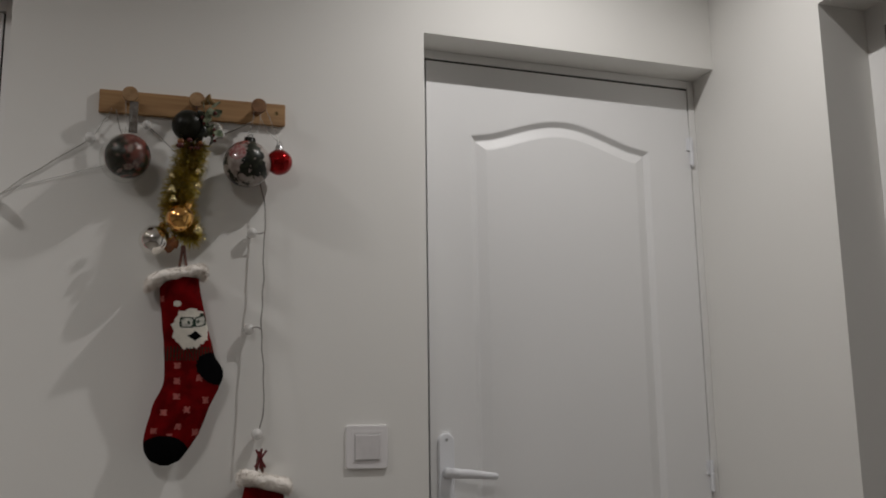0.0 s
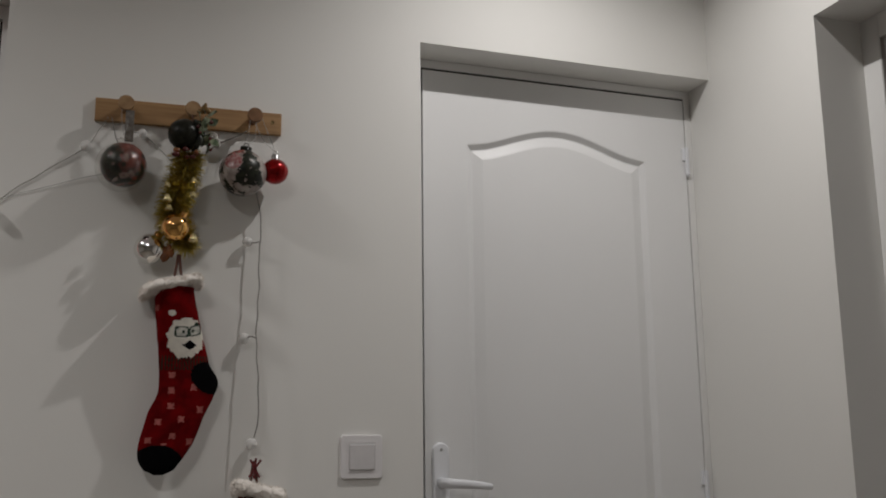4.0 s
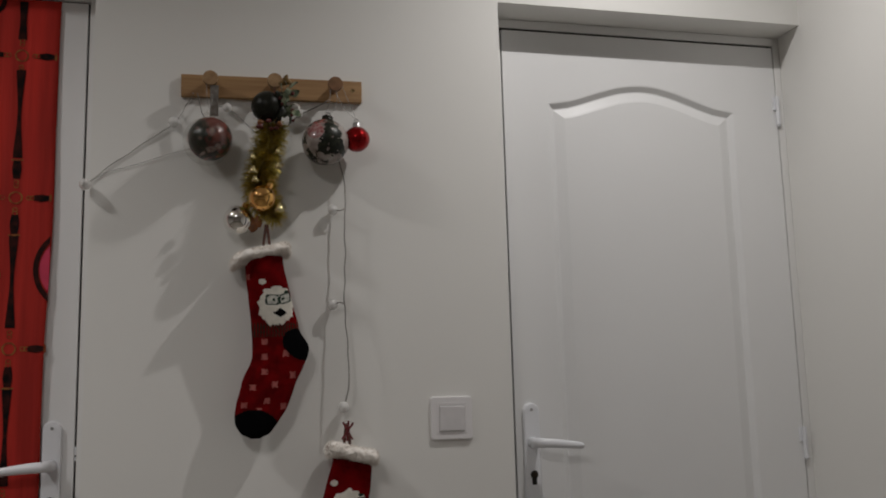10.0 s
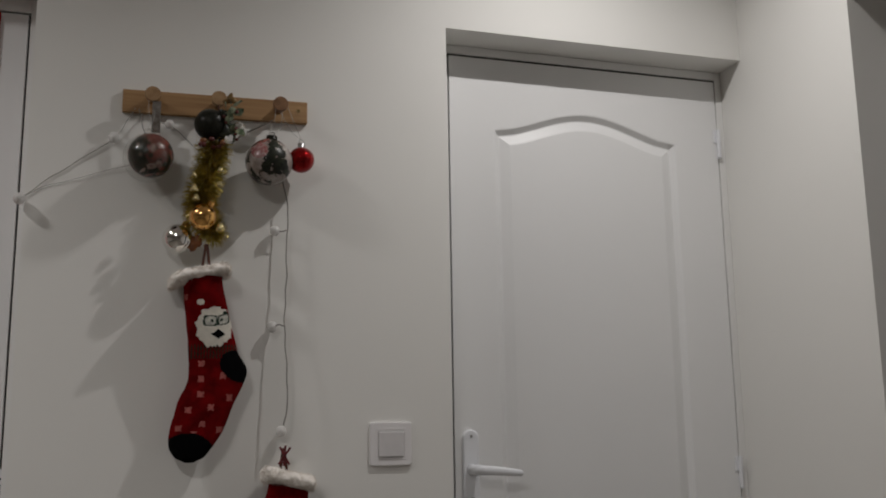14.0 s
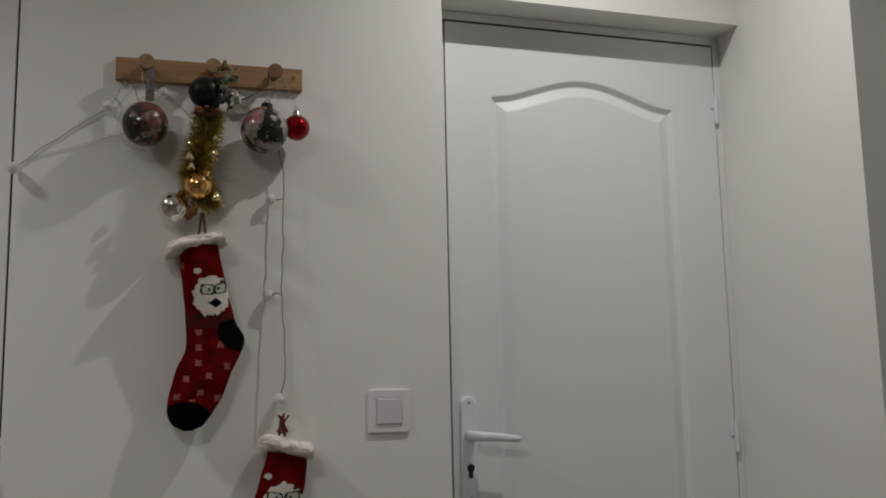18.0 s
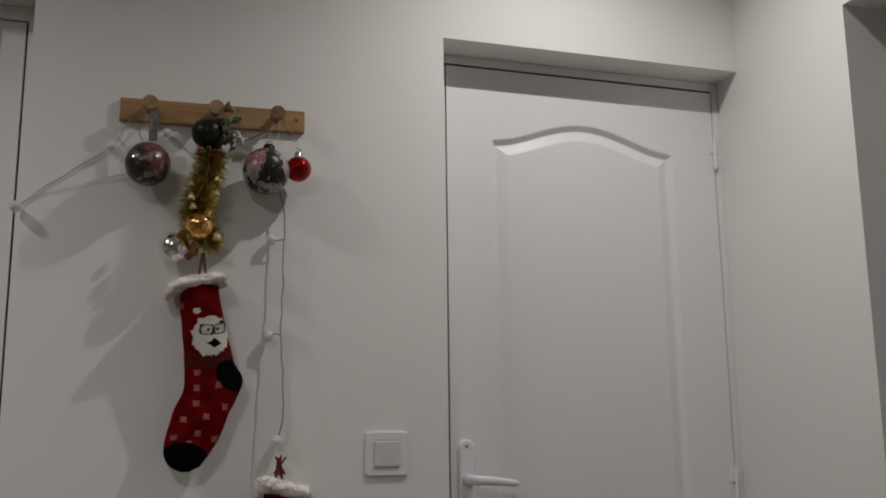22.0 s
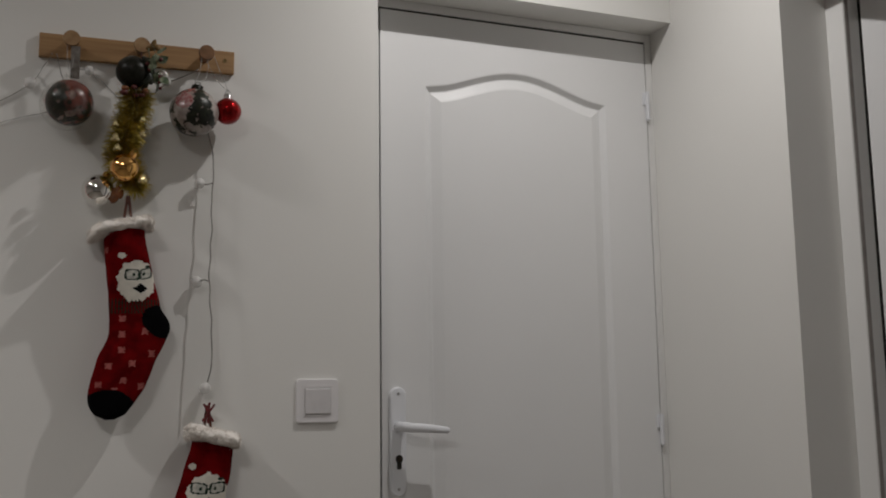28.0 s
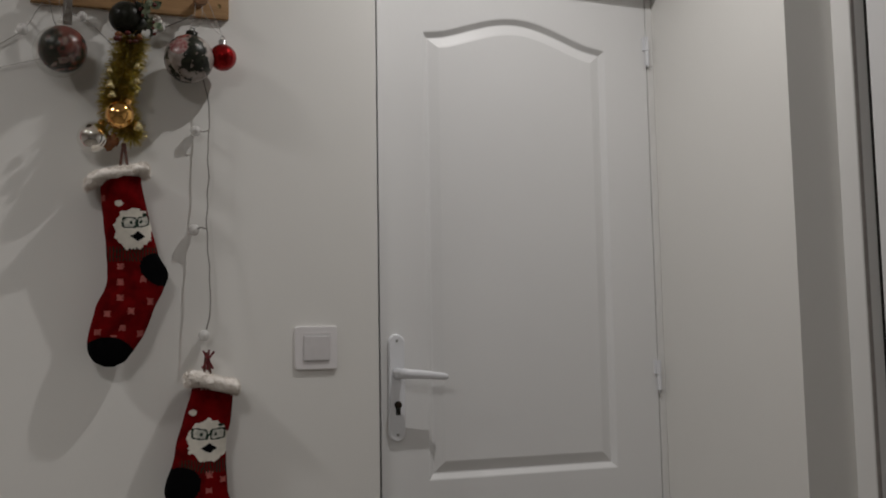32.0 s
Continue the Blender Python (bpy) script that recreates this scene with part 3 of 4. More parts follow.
bm = bmesh.new()
for x0, x1, z0, z1 in ((-0.031, 0.031, 0.0275, 0.031), (-0.031, 0.031, -0.031, -0.0275), (-0.031, -0.0275, -0.0275, 0.0275), (0.0275, 0.031, -0.0275, 0.0275)):
    box(bm, SX + x0, SX + x1, -0.0063, -0.0050, SZ + z0, SZ + z1, 0.0006)
part("inner_rim", bm, SWITCH, switch, "raised white inner rim")
bm = bmesh.new()
box(bm, SX - 0.0250, SX + 0.0255, -0.0092, -0.0055, SZ - 0.0250, SZ + 0.0235, 0.0015)
part("rocker", bm, ROCKER, switch, "white rocker pressed at the top")
# Thin grey sheet on the plate; its rim paints the rocker's shade.
bm = bmesh.new()
box(bm, SX - 0.0256, SX + 0.0261, -0.0067, -0.0061, SZ - 0.0262, SZ + 0.0261)
part("rocker_gap_shade", bm, material("gap_shade_grey", (0.58, 0.57, 0.57), 0.6), switch, "grey sheet painting the shade in the gap round the rocker")

# ---- coat rack ----
rack = thing("coat_rack", (-0.4825, 0.0, 1.835), "light oak wall coat rack with three turned pegs", "coat rack")
RISE = 0.0112
bm = bmesh.new()
box(bm, -0.662, -0.3030, -0.0120, -0.0003, -0.0226, 0.0226, 0.0016)
for v in bm.verts:
    v.co.z += 1.8355 + (v.co.x + 0.4825) * RISE
part("board", bm, WOOD, rack, "straight light oak board")
PEGS = [(-0.6063, 1.8380, PEGWOOD), (-0.4822, 1.8398, PEGWOOD), (-0.3622, 1.8395, PEGDARK)]
for px, pz, wood in PEGS:
    bm = bmesh.new()
    lathe(bm, [(0.0, 0.0105), (0.0095, 0.0115), (0.0082, 0.015), (0.0078, 0.036), (0.0095, 0.039), (0.0140, 0.041), (0.0150, 0.043), (0.0150, 0.0505), (0.0142, 0.0520), (0.0, 0.0523)], (px, 0, pz), "y", 20)
    part("peg", bm, wood, rack, "turned wooden peg with a flat round head")
for qx in (-0.3215,):
    bm = bmesh.new()
    lathe(bm, [(0.0, 0.0115), (0.0042, 0.0120), (0.0040, 0.0131), (0.0018, 0.0127), (0.0, 0.0125)], (qx, 0, 1.8375 + (qx + 0.4825) * RISE), "y", 14)
    part("screw", bm, BRASS, rack, "small brass screw head")


def cap(parent, at, r, mat=None, tilt=0.0):
    """The metal cap and wire loop on top of a bauble of radius r."""
    c = Vector(at)
    bm = bmesh.new()
    k = min(0.3, 0.011 / r)
    lathe(bm, [(0.0, r * 0.93), (r * k * 1.05, r * 0.93), (r * k, r * 0.97), (r * k, r + 0.007), (r * k * 0.85, r + 0.008), (0.0, r + 0.008)], (0, 0, 0), "z", 16)
    tube(bm, [(0.0045 * math.cos(a), 0, r + 0.0115 + 0.0045 * math.sin(a)) for a in (math.pi * 2 * j / 12 for j in range(13))], 0.0007, 6)
    turn = Matrix.Rotation(tilt, 4, "Y")
    bmesh.ops.transform(bm, matrix=Matrix.Translation(c) @ turn, verts=bm.verts)
    return part("cap", bm, mat or STEEL, parent, "small metal cap with a wire loop", smooth=True)


def thread(parent, pts, r=0.0005, mat=None, name="hanging_thread"):
    bm = bmesh.new()
    tube(bm, smooth_path(pts, 5), r, 6)
    return part(name, bm, mat or THREAD, parent, "thin hanging thread", smooth=True)


# bauble with a printed winter picture in a clear shell, on the first peg
A = (-0.6085, -0.052, 1.7125)
b1 = thing("christmas_bauble", A, "clear bauble with a dark red and green winter print", "bauble", "baubles on the rack")


def print_left(c):
    u, w = (c.x - A[0]) / 0.043, (c.z - A[2]) / 0.043
    n = noise.noise(c * 95.0) * 0.35 + noise.noise(c * 260.0) * 0.18
    if c.y < A[1]:
        for k, (su, sw, sr, flat) in enumerate(((0.16, 0.10, 0.13, 0.55), (0.34, 0.36, 0.09, 1.2), (0.08, -0.62, 0.20, 1.6), (0.40, -0.48, 0.11, 1.0), (-0.24, -0.74, 0.10, 1.8), (-0.02, 0.46, 0.07, 0.8), (-0.52, 0.30, 0.07, 1.0), (-0.36, -0.16, 0.08, 1.4))):
            if math.hypot(u - su, (w - sw) * flat) < sr * (1 + 2.2 * n):
                return "white", k
    if u + 0.06 + n * 0.9 < 0 and w > -0.75 + n:
        return "dark" if noise.noise(c * 140 + Vector((3, 1, 2))) > -0.60 else "red"
    if w > -0.36 + n * 0.9 and u < 0.80 + n:
        return "red" if noise.noise(c * 110 + Vector((9, 4, 2))) > -0.58 else "dark"
    return "dark" if noise.noise(c * 120) > -0.15 else "red"


zoned(sphere_quads((A[0] + 0.0030, A[1], A[2] + 0.002), 0.0418), print_left, {"dark": ("dark_print", PRINT_DARK), "red": ("red_print", PRINT_MAROON), "white": ("pale_print", PRINT_PALE)}, b1,
      {"dark": "dark green and black print", "red": "deep red print", "white": "small dusky pink print"})
bm = ball(bmesh.new(), (A[0] - 0.0020, A[1], A[2] - 0.0030), 0.0465, 48)
part("shell", bm, CLEAR, b1, "clear glossy acrylic shell", smooth=True)
cap(b1, A, 0.0445, CLEAR)
thread(b1, [(A[0], A[1], A[2] + 0.063), (A[0] - 0.004, -0.05, 1.80), (-0.6065 - 0.006, -0.045, 1.838), (-0.6065 + 0.006, -0.045, 1.838), (A[0] + 0.006, -0.05, 1.79), (A[0] + 0.001, A[1], A[2] + 0.063)])
tag = thing("gift_ribbon_tag", (-0.5985, -0.052, 1.782), "short grey satin ribbon tab hanging under the first peg", "ribbon")
bm = bmesh.new()
box(bm, -0.6065, -0.5905, -0.0475, -0.0445, 1.7625, 1.824, 0.0008)
for v in bm.verts:
    v.co.y += 0.0022 * math.sin((v.co.z - 1.76) * 70)
part("ribbon", bm, TAG, tag, "creased grey ribbon")

# bauble with a snow scene, on the third peg
B = (-0.3845, -0.056, 1.7160)
b2 = thing("christmas_bauble", B, "glossy white bauble with a dark fir tree and red print", "bauble", "baubles on the rack")


def print_right(c):
    u, w = (c.x - B[0]) / 0.0455, (c.z - B[2]) / 0.0455
    n = noise.noise(c * 100.0 + Vector((7, 2, 1))) * 0.4 + noise.noise(c * 260.0) * 0.2
    if c.y < B[1] and (u + 0.50) ** 2 * 1.1 + (w - 0.28) ** 2 < 0.12:
        return "pink"
    if -0.70 + n * 0.5 < w and abs(u - 0.18) < 0.13 + 0.34 * (0.92 - w) + n * 0.36:
        return "dark" if noise.noise(c * 150 + Vector((1, 5, 2))) > -0.52 else "white"
    if w > 0.62 + n * 0.4 and u < -0.05:
        return "red" if n > 0 else "dark"
    if math.hypot(u, w) > 0.88 and u < 0.1 and n > -0.02:
        return "dark"
    return "white"


zoned(sphere_quads(B, 0.0455), print_right, {"dark": ("tree_print", PRINT_DARK), "red": ("red_print", PRINT_RED), "white": ("white_ground", PRINT_WHITE), "pink": ("pink_print", PRINT_PINK)}, b2,
      {"dark": "dark green fir tree print", "red": "red print", "white": "snow-white ground", "pink": "pink and red print"})
cap(b2, B, 0.0455, DARKGREEN, tilt=0.1)
thread(b2, [(B[0], B[1], B[2] + 0.06), (-0.375, -0.052, 1.80), (-0.370, -0.048, 1.838), (-0.360, -0.048, 1.838), (-0.362, -0.05, 1.79), (B[0] + 0.004, B[1], B[2] + 0.058)], 0.0005)

R_ = (-0.3200, -0.046, 1.7275)
b3 = thing("red_bauble", R_, "small ribbed shiny red bauble", "bauble", "baubles on the rack")
bm = ball(bmesh.new(), (0, 0, 0), 0.0256, 48)
for v in bm.verts:
    a = math.atan2(v.co.y, v.co.x)
    s = 1 + 0.03 * math.cos(14 * a) * (1 - abs(v.co.z) / 0.0256)
    v.co.x, v.co.y = v.co.x * s, v.co.y * s
    v.co += Vector(R_)
part("ball", bm, REDGLOSS, b3, "ribbed red lacquered ball", smooth=True)
cap(b3, R_, 0.0256)
thread(b3, [(R_[0], R_[1], R_[2] + 0.04), (-0.334, -0.047, 1.80), (-0.352, -0.045, 1.842), (-0.368, -0.045, 1.842), (-0.345, -0.048, 1.79), (R_[0] + 0.001, R_[1], R_[2] + 0.04)], 0.0005)

G_ = (-0.4975, -0.058, 1.7825)
b4 = thing("green_bauble", G_, "dark green matt bauble with a holly sprig", "bauble", "baubles on the rack")
part("ball", ball(bmesh.new(), G_, 0.0312, 40, 0.97), DARKGREEN, b4, "dark green glitter ball", smooth=True)
cap(b4, G_, 0.0312, DARKGREEN, 0.9)
rng = random.Random(4)
for k in range(22):
    bm = bmesh.new()
    c = Vector((-0.466 + rng.uniform(-0.012, 0.010) + 0.0003 * k, -0.070 + rng.uniform(-0.010, 0.010), 1.826 - 0.0028 * k + rng.uniform(-0.004, 0.004)))
    L, wd = rng.uniform(0.019, 0.030), rng.uniform(0.0055, 0.0085)
    row = []
    for j in range(10):
        f = j / 9
        hw = wd * math.sin(math.pi * min(0.98, f * 0.94 + 0.05)) * (1.22 if j % 2 else 0.82)
        row.append([bm.verts.new((f * L, -hw, 0.004 * f * f)), bm.verts.new((f * L, 0, 0.0022 - 0.006 * (f - 0.5) ** 2)), bm.verts.new((f * L, hw, 0.004 * f * f))])
    for a, b in zip(row, row[1:]):
        bm.faces.new([a[0], a[1], b[1], b[0]])
        bm.faces.new([a[1], a[2], b[2], b[1]])
    bmesh.ops.transform(bm, matrix=Matrix.Translation(c) @ Euler((rng.uniform(0.9, 2.1), rng.uniform(-1, 1), rng.uniform(-1.2, 2.2))).to_matrix().to_4x4(), verts=bm.verts)
    part("holly_leaf", bm, HOLLY, b4, "frosted green holly leaf", smooth=True)
for k in range(9):
    leaf_at = Vector((-0.474 + rng.uniform(-0.006, 0.008), -0.072 + rng.uniform(-0.006, 0.006), 1.800 - 0.0055 * k))
    bm = bmesh.new()
    lathe(bm, [(0.0, 0.013), (0.004, 0.010), (0.0080, 0.001), (0.0055, -0.008), (0.0, -0.012)], (0, 0, 0), "z", 10)
    bmesh.ops.scale(bm, vec=(1, 0.35, 1), verts=bm.verts)
    bmesh.ops.transform(bm, matrix=Matrix.Translation(leaf_at) @ Euler((rng.uniform(-0.5, 0.5), rng.uniform(-1.2, 1.2), rng.uniform(-0.6, 0.6))).to_matrix().to_4x4(), verts=bm.verts)
    part("dark_leaf", bm, PRINT_DARK, b4, "nearly black glossy leaf", smooth=True)
for k, (dx, dz, turn) in enumerate(((0.0, 0.004, 0.3), (0.006, 0.0, -0.8), (-0.005, -0.003, 1.3))):
    bm = bmesh.new()
    lathe(bm, [(0.0, 0.012), (0.003, 0.009), (0.006, 0.001), (0.004, -0.006), (0.0, -0.010)], (0, 0, 0), "z", 10)
    bmesh.ops.scale(bm, vec=(1, 0.4, 1), verts=bm.verts)
    bmesh.ops.transform(bm, matrix=Matrix.Translation((-0.463 + dx, -0.066, 1.833 + dz)) @ Matrix.Rotation(turn, 4, "Y"), verts=bm.verts)
    part("gilt_leaf", bm, GILTLEAF, b4, "dull gold leaf", smooth=True)
for k in range(6):
    part("berry", ball(bmesh.new(), (-0.462 + rng.uniform(-0.014, 0.016), -0.080, 1.805 - 0.011 * k), rng.uniform(0.003, 0.0045), 10), BERRY, b4, smooth=True)
part("glass_bead", ball(bmesh.new(), (-0.4455, -0.072, 1.7765), 0.0115, 20), SILVER, b4, "small silver bead", smooth=True)

# ---- tinsel garland with its small baubles ----
gar = thing("tinsel_garland", (-0.5, -0.05, 1.65), "short gold tinsel garland hanging from the middle peg", "garland")
spine = smooth_path([(-0.482, -0.05, 1.832), (-0.486, -0.05, 1.765), (-0.489, -0.046, 1.744), (-0.493, -0.043, 1.703), (-0.507, -0.042, 1.657), (-0.511, -0.042, 1.624), (-0.501, -0.042, 1.592), (-0.483, -0.042, 1.570)], 10)
part("core_wire", tube(bmesh.new(), spine, 0.0014, 6), BROWN, gar, "twisted core wire", smooth=True)
bm = bmesh.new()
live = [p for p in spine if p.z < 1.748]
for k in range(6800):
    f = rng.random() * (len(live) - 1.001)
    i = int(f)
    c = live[i].lerp(live[i + 1], f - i)
    d = Vector((rng.gauss(0, 1), rng.gauss(0, 0.7), rng.gauss(0, 0.6))).normalized()
    L = rng.uniform(0.013, 0.041) * (0.78 if c.z < 1.585 else 1.0)
    w = d.cross(Vector((rng.gauss(0, 1), rng.gauss(0, 1), rng.gauss(0, 1)))).normalized() * 0.0008
    droop = Vector((0, 0, -0.004 * rng.random()))
    a, m_, e = c, c + d * L * 0.55, c + d * L + droop
    if e.y > -0.004:
        continue
    v = [bm.verts.new(q) for q in (a - w * 0.6, a + w * 0.6, m_ + w, m_ - w, e + w * 0.5, e - w * 0.5)]
    bm.faces.new([v[0], v[1], v[2], v[3]])
    bm.faces.new([v[3], v[2], v[4], v[5]])
tin = part("tinsel", bm, TINSEL, gar, "dense gold foil strands")
tin["kind"] = "stuff"
for at, r, mat, lab in (((-0.5080, -0.070, 1.5970), 0.0254, GOLD, "mirror gold ball"), ((-0.5505, -0.034, 1.560), 0.0290, SILVER, "mirror silver ball")):
    o = part("small_ball", ball(bmesh.new(), at, r, 44), mat, gar, lab, smooth=True)
    cap(o, at, r, GOLD, 0.5)
for (bx, bz, r) in ((-0.526, 1.650, 0.0085), (-0.522, 1.632, 0.007), (-0.527, 1.676, 0.006), (-0.479, 1.688, 0.006), (-0.479, 1.660, 0.0065), (-0.476, 1.577, 0.009)):
    bm = bmesh.new()
    lathe(bm, [(0.0, r * 0.9), (r * 0.5, r * 0.8), (r * 0.75, 0.0), (r * 1.05, -r * 0.8), (r * 0.9, -r * 0.8), (0.0, -r * 0.3)], (bx, -0.08, bz), "z", 14)
    part("bell", bm, material("pale_gold", (0.80, 0.68, 0.36), 0.15, metal=0.8), gar, "small pale gold bell", smooth=True)
for k in range(7):
    bm = bmesh.new()
    ball(bm, (-0.492 + rng.uniform(-0.022, 0.02), -0.07 + rng.uniform(-0.008, 0.008), 1.742 + rng.uniform(-0.008, 0.008)), rng.uniform(0.004, 0.008), 10, 0.7)
    part("flower", bm, BERRY if k % 3 else RUST, gar, "small rusty red flower", smooth=True)
for (lx, lz, a) in ((-0.522, 1.546, 0.4), (-0.514, 1.556, -0.3), (-0.527, 1.556, 1.0)):
    bm = bmesh.new()
    lathe(bm, [(0.0, 0.016), (0.004, 0.011), (0.0085, 0.001), (0.006, -0.008), (0.0, -0.013)], (0, 0, 0), "z", 12)
    bmesh.ops.scale(bm, vec=(1, 0.35, 1), verts=bm.verts)
    bmesh.ops.transform(bm, matrix=Matrix.Translation((lx, -0.044, lz)) @ Matrix.Rotation(a, 4, "Y"), verts=bm.verts)
    part("rust_leaf", bm, RUST, gar, "curled orange leaf", smooth=True)


def star_peg(at, mat, mat2):
    """A small clothes peg with a six-armed star on it."""
    peg = thing("clothes_peg", at, "small brown clothes peg with a red wooden snowflake" if mat2 else "small brown wooden clothes peg under the garland", "clothes peg", "sock pegs")
    for s in (-1, 1):
        bm = bmesh.new()
        box(bm, at[0] + s * 0.0032 - 0.0024, at[0] + s * 0.0032 + 0.0024, at[1] - 0.004, at[1] + 0.004, at[2] - 0.024, at[2] + 0.018, 0.0008)
        for v in bm.verts:
            v.co.x += s * 0.0025 * (v.co.z - at[2]) / -0.02
        part("jaw", bm, mat, peg, "slim wooden jaw")
    for k in range(3 if mat2 else 0):
        bm = bmesh.new()
        box(bm, -0.0019, 0.0019, -0.0015, 0.0015, -0.019, 0.019, 0.0006)
        bmesh.ops.transform(bm, matrix=Matrix.Translation((at[0] + 0.001, at[1] - 0.0062, at[2] + 0.004)) @ Matrix.Rotation((0.08, 0.62, -0.5)[k], 4, "Y"), verts=bm.verts)
        part("snowflake_arm", bm, mat2, peg)
    return peg


star_peg((-0.4985, -0.056, 1.530), BROWN, None)
star_peg((-0.3445, -0.034, 1.150), BROWN, material("dull_red_wood", (0.17, 0.02, 0.025), 0.5, vary=0.4, scale=90))

# ---- knitted socks ----


def sock(at, deep, stations, heel, toe, patch, specs, pom, squares, cuff_line, label):
    s = thing("christmas_sock", at, label, "sock", "hanging socks")
    zs = [q[0] for q in stations]

    def section(z):
        n = len(stations)
        for k in range(n - 1):
            if stations[k + 1][0] <= z <= stations[k][0]:
                t = (stations[k][0] - z) / (stations[k][0] - stations[k + 1][0])
                p0, p1, p2, p3 = (stations[min(max(k + o, 0), n - 1)] for o in (-1, 0, 1, 2))
                return [0.5 * (2 * p1[i] + (p2[i] - p0[i]) * t + (2 * p0[i] - 5 * p1[i] + 4 * p2[i] - p3[i]) * t * t + (3 * p1[i] - p0[i] - 3 * p2[i] + p3[i]) * t ** 3) for i in (1, 2, 3)]
        return stations[-1][1:]

    rows, around = int((zs[0] - zs[-1]) / 0.0018), 120

    def p(i, j):
        z = zs[0] + (zs[-1] - zs[0]) * i / rows
        cx, hw, th = section(z)
        a = 2 * math.pi * (j % around) / around
        ca, sa = math.cos(a), math.sin(a)
        wob = 0.0016 * noise.noise(Vector((ca * 2, sa * 2, z * 28))) + 0.0022 * noise.noise(Vector((cx * 40, ca, z * 14)))
        return (cx + (hw + wob) * math.copysign(abs(ca) ** 0.9, ca), at[1] + (th + wob) * math.copysign(abs(sa) ** 0.85, sa), z)

    def quads():
        for i in range(rows):
            for j in range(around):
                yield [p(i, j), p(i + 1, j), p(i + 1, j + 1), p(i, j + 1)]
        yield [p(0, j) for j in range(around)]
        yield [p(rows, j) for j in range(around)]

    hx, hz, hrx, hrz, hslant = heel
    ppx, ppz, prx, prz = patch

    def zone(c):
        if ((c.x - toe[0]) / toe[2]) ** 2 + ((c.z - toe[1]) / toe[3]) ** 2 < 1:
            return "toe"
        if ((c.x - hx + hslant * (c.z - hz)) / hrx) ** 2 + ((c.z - hz) / hrz) ** 2 < 1:
            return "heel"
        if c.y < at[1]:
            u, w = (c.x - ppx) / prx, (c.z - ppz) / prz
            edge = 1 + 0.045 * math.sin(9 * math.atan2(w, u)) + 0.10 * noise.noise(c * 200)
            if u * u + w * w < edge * edge:
                if abs(u - specs[4]) / 0.40 + abs(w + 0.36) / 0.24 < 1:
                    return "dark"
                level = specs[2] + specs[3] * u + 0.13 * abs(u - specs[4] + 0.08)
                for gx, gw, pupil in specs[:2]:
                    du, dw = abs(u - gx) / gw, abs(w - level) / 0.27
                    if (du ** 5 + dw ** 5) ** 0.2 < 1:
                        if math.hypot(u - gx - pupil, w - level) < 0.085:
                            return "dark_eye", gx
                        return "grey" if (du ** 5 + dw ** 5) ** 0.2 > 0.76 else ("lens", gx)
                if abs(u - (specs[0][0] + specs[1][0]) / 2) < 0.07 and abs(w - level) < 0.06 or 0.45 < u < 0.95 and abs(w - 0.60 - 0.22 * u) < 0.07:
                    return "grey"
                return "white"
            if ((c.x - pom[0]) / 0.0070) ** 2 + ((c.z - pom[1]) / 0.0056) ** 2 < 1:
                return "white"
            if -1.55 < w < -0.85 and abs(u) < 1.35 and int((c.x + 1) / 0.0028) % 2:
                return "green"
            for qx, qz in squares:
                du, dw = abs(c.x - qx), abs(c.z - qz)
                if max(du, dw) < 0.0058 and (max(du, dw) < 0.0042 or abs(du - dw) < 0.0024 or min(du, dw) < 0.0010):
                    return "pink", qx, qz
        return "red"

    zoned(quads(), zone, {"red": ("leg", RED), "toe": ("toe_cap", BLACKKNIT), "heel": ("heel_patch", BLACKKNIT), "white": ("white_patch", WHITEKNIT), "dark": ("dark_lozenge", BLACKKNIT),
                          "grey": ("grey_stitches", GREYKNIT), "lens": ("pale_stitches", LENSKNIT), "dark_eye": ("dark_stitches", GREYKNIT), "green": ("green_stripes", GREENKNIT), "pink": ("pink_square", PINKKNIT)}, s,
          {"red": "dark red knitted leg and foot", "toe": "black knitted toe", "heel": "black knitted heel", "white": "white knitted patch", "green": "dark green knitted rib"})
    # fleece cuff
    line = smooth_path([(x, at[1], z) for x, z in cuff_line], 34)
    bm = bmesh.new()
    n, k = len(line), 72
    prev = None
    for i, c in enumerate(line):
        f = i / (n - 1)
        r0 = 0.0146 * min(1.0, math.sqrt(max(0.0, 1 - (2 * f - 1) ** 4)) + 0.12)
        loop = []
        for j in range(k):
            a = 2 * math.pi * j / k
            q = Vector((c.x, c.y + deep * r0 * math.cos(a), c.z + r0 * math.sin(a)))
            d = 0.93 + 0.30 * noise.noise(q * 55) + 0.14 * noise.noise(q * 150) + 0.05 * noise.noise(q * 430)
            loop.append(bm.verts.new((c.x + 0.004 * noise.noise(q * 90), c.y + (deep + d - 1) * r0 * math.cos(a), c.z + r0 * d * math.sin(a))))
        if prev:
            for j in range(k):
                bm.faces.new([prev[j], prev[(j + 1) % k], loop[(j + 1) % k], loop[j]])
        else:
            bm.faces.new(loop)
        prev = loop
    bm.faces.new(prev)
    cuff = part("fleece_cuff", bm, FLEECE, s, "fluffy cream fleece cuff", smooth=True)
    fluff = random.Random(11)
    bm = bmesh.new()
    for _ in range(5200):
        i = fluff.randrange(1, n)
        c, f = line[i], i / (n - 1)
        r0 = 0.0140 * min(1.0, math.sqrt(max(0.0, 1 - (2 * f - 1) ** 4)) + 0.12)
        a = fluff.uniform(0, 2 * math.pi)
        out = Vector((fluff.gauss(0, 0.5) + (2 * f - 1) ** 7 * 1.5, math.cos(a), math.sin(a))).normalized()
        root = Vector((c.x, c.y + 0.96 * deep * r0 * math.cos(a), c.z + 0.92 * r0 * math.sin(a)))
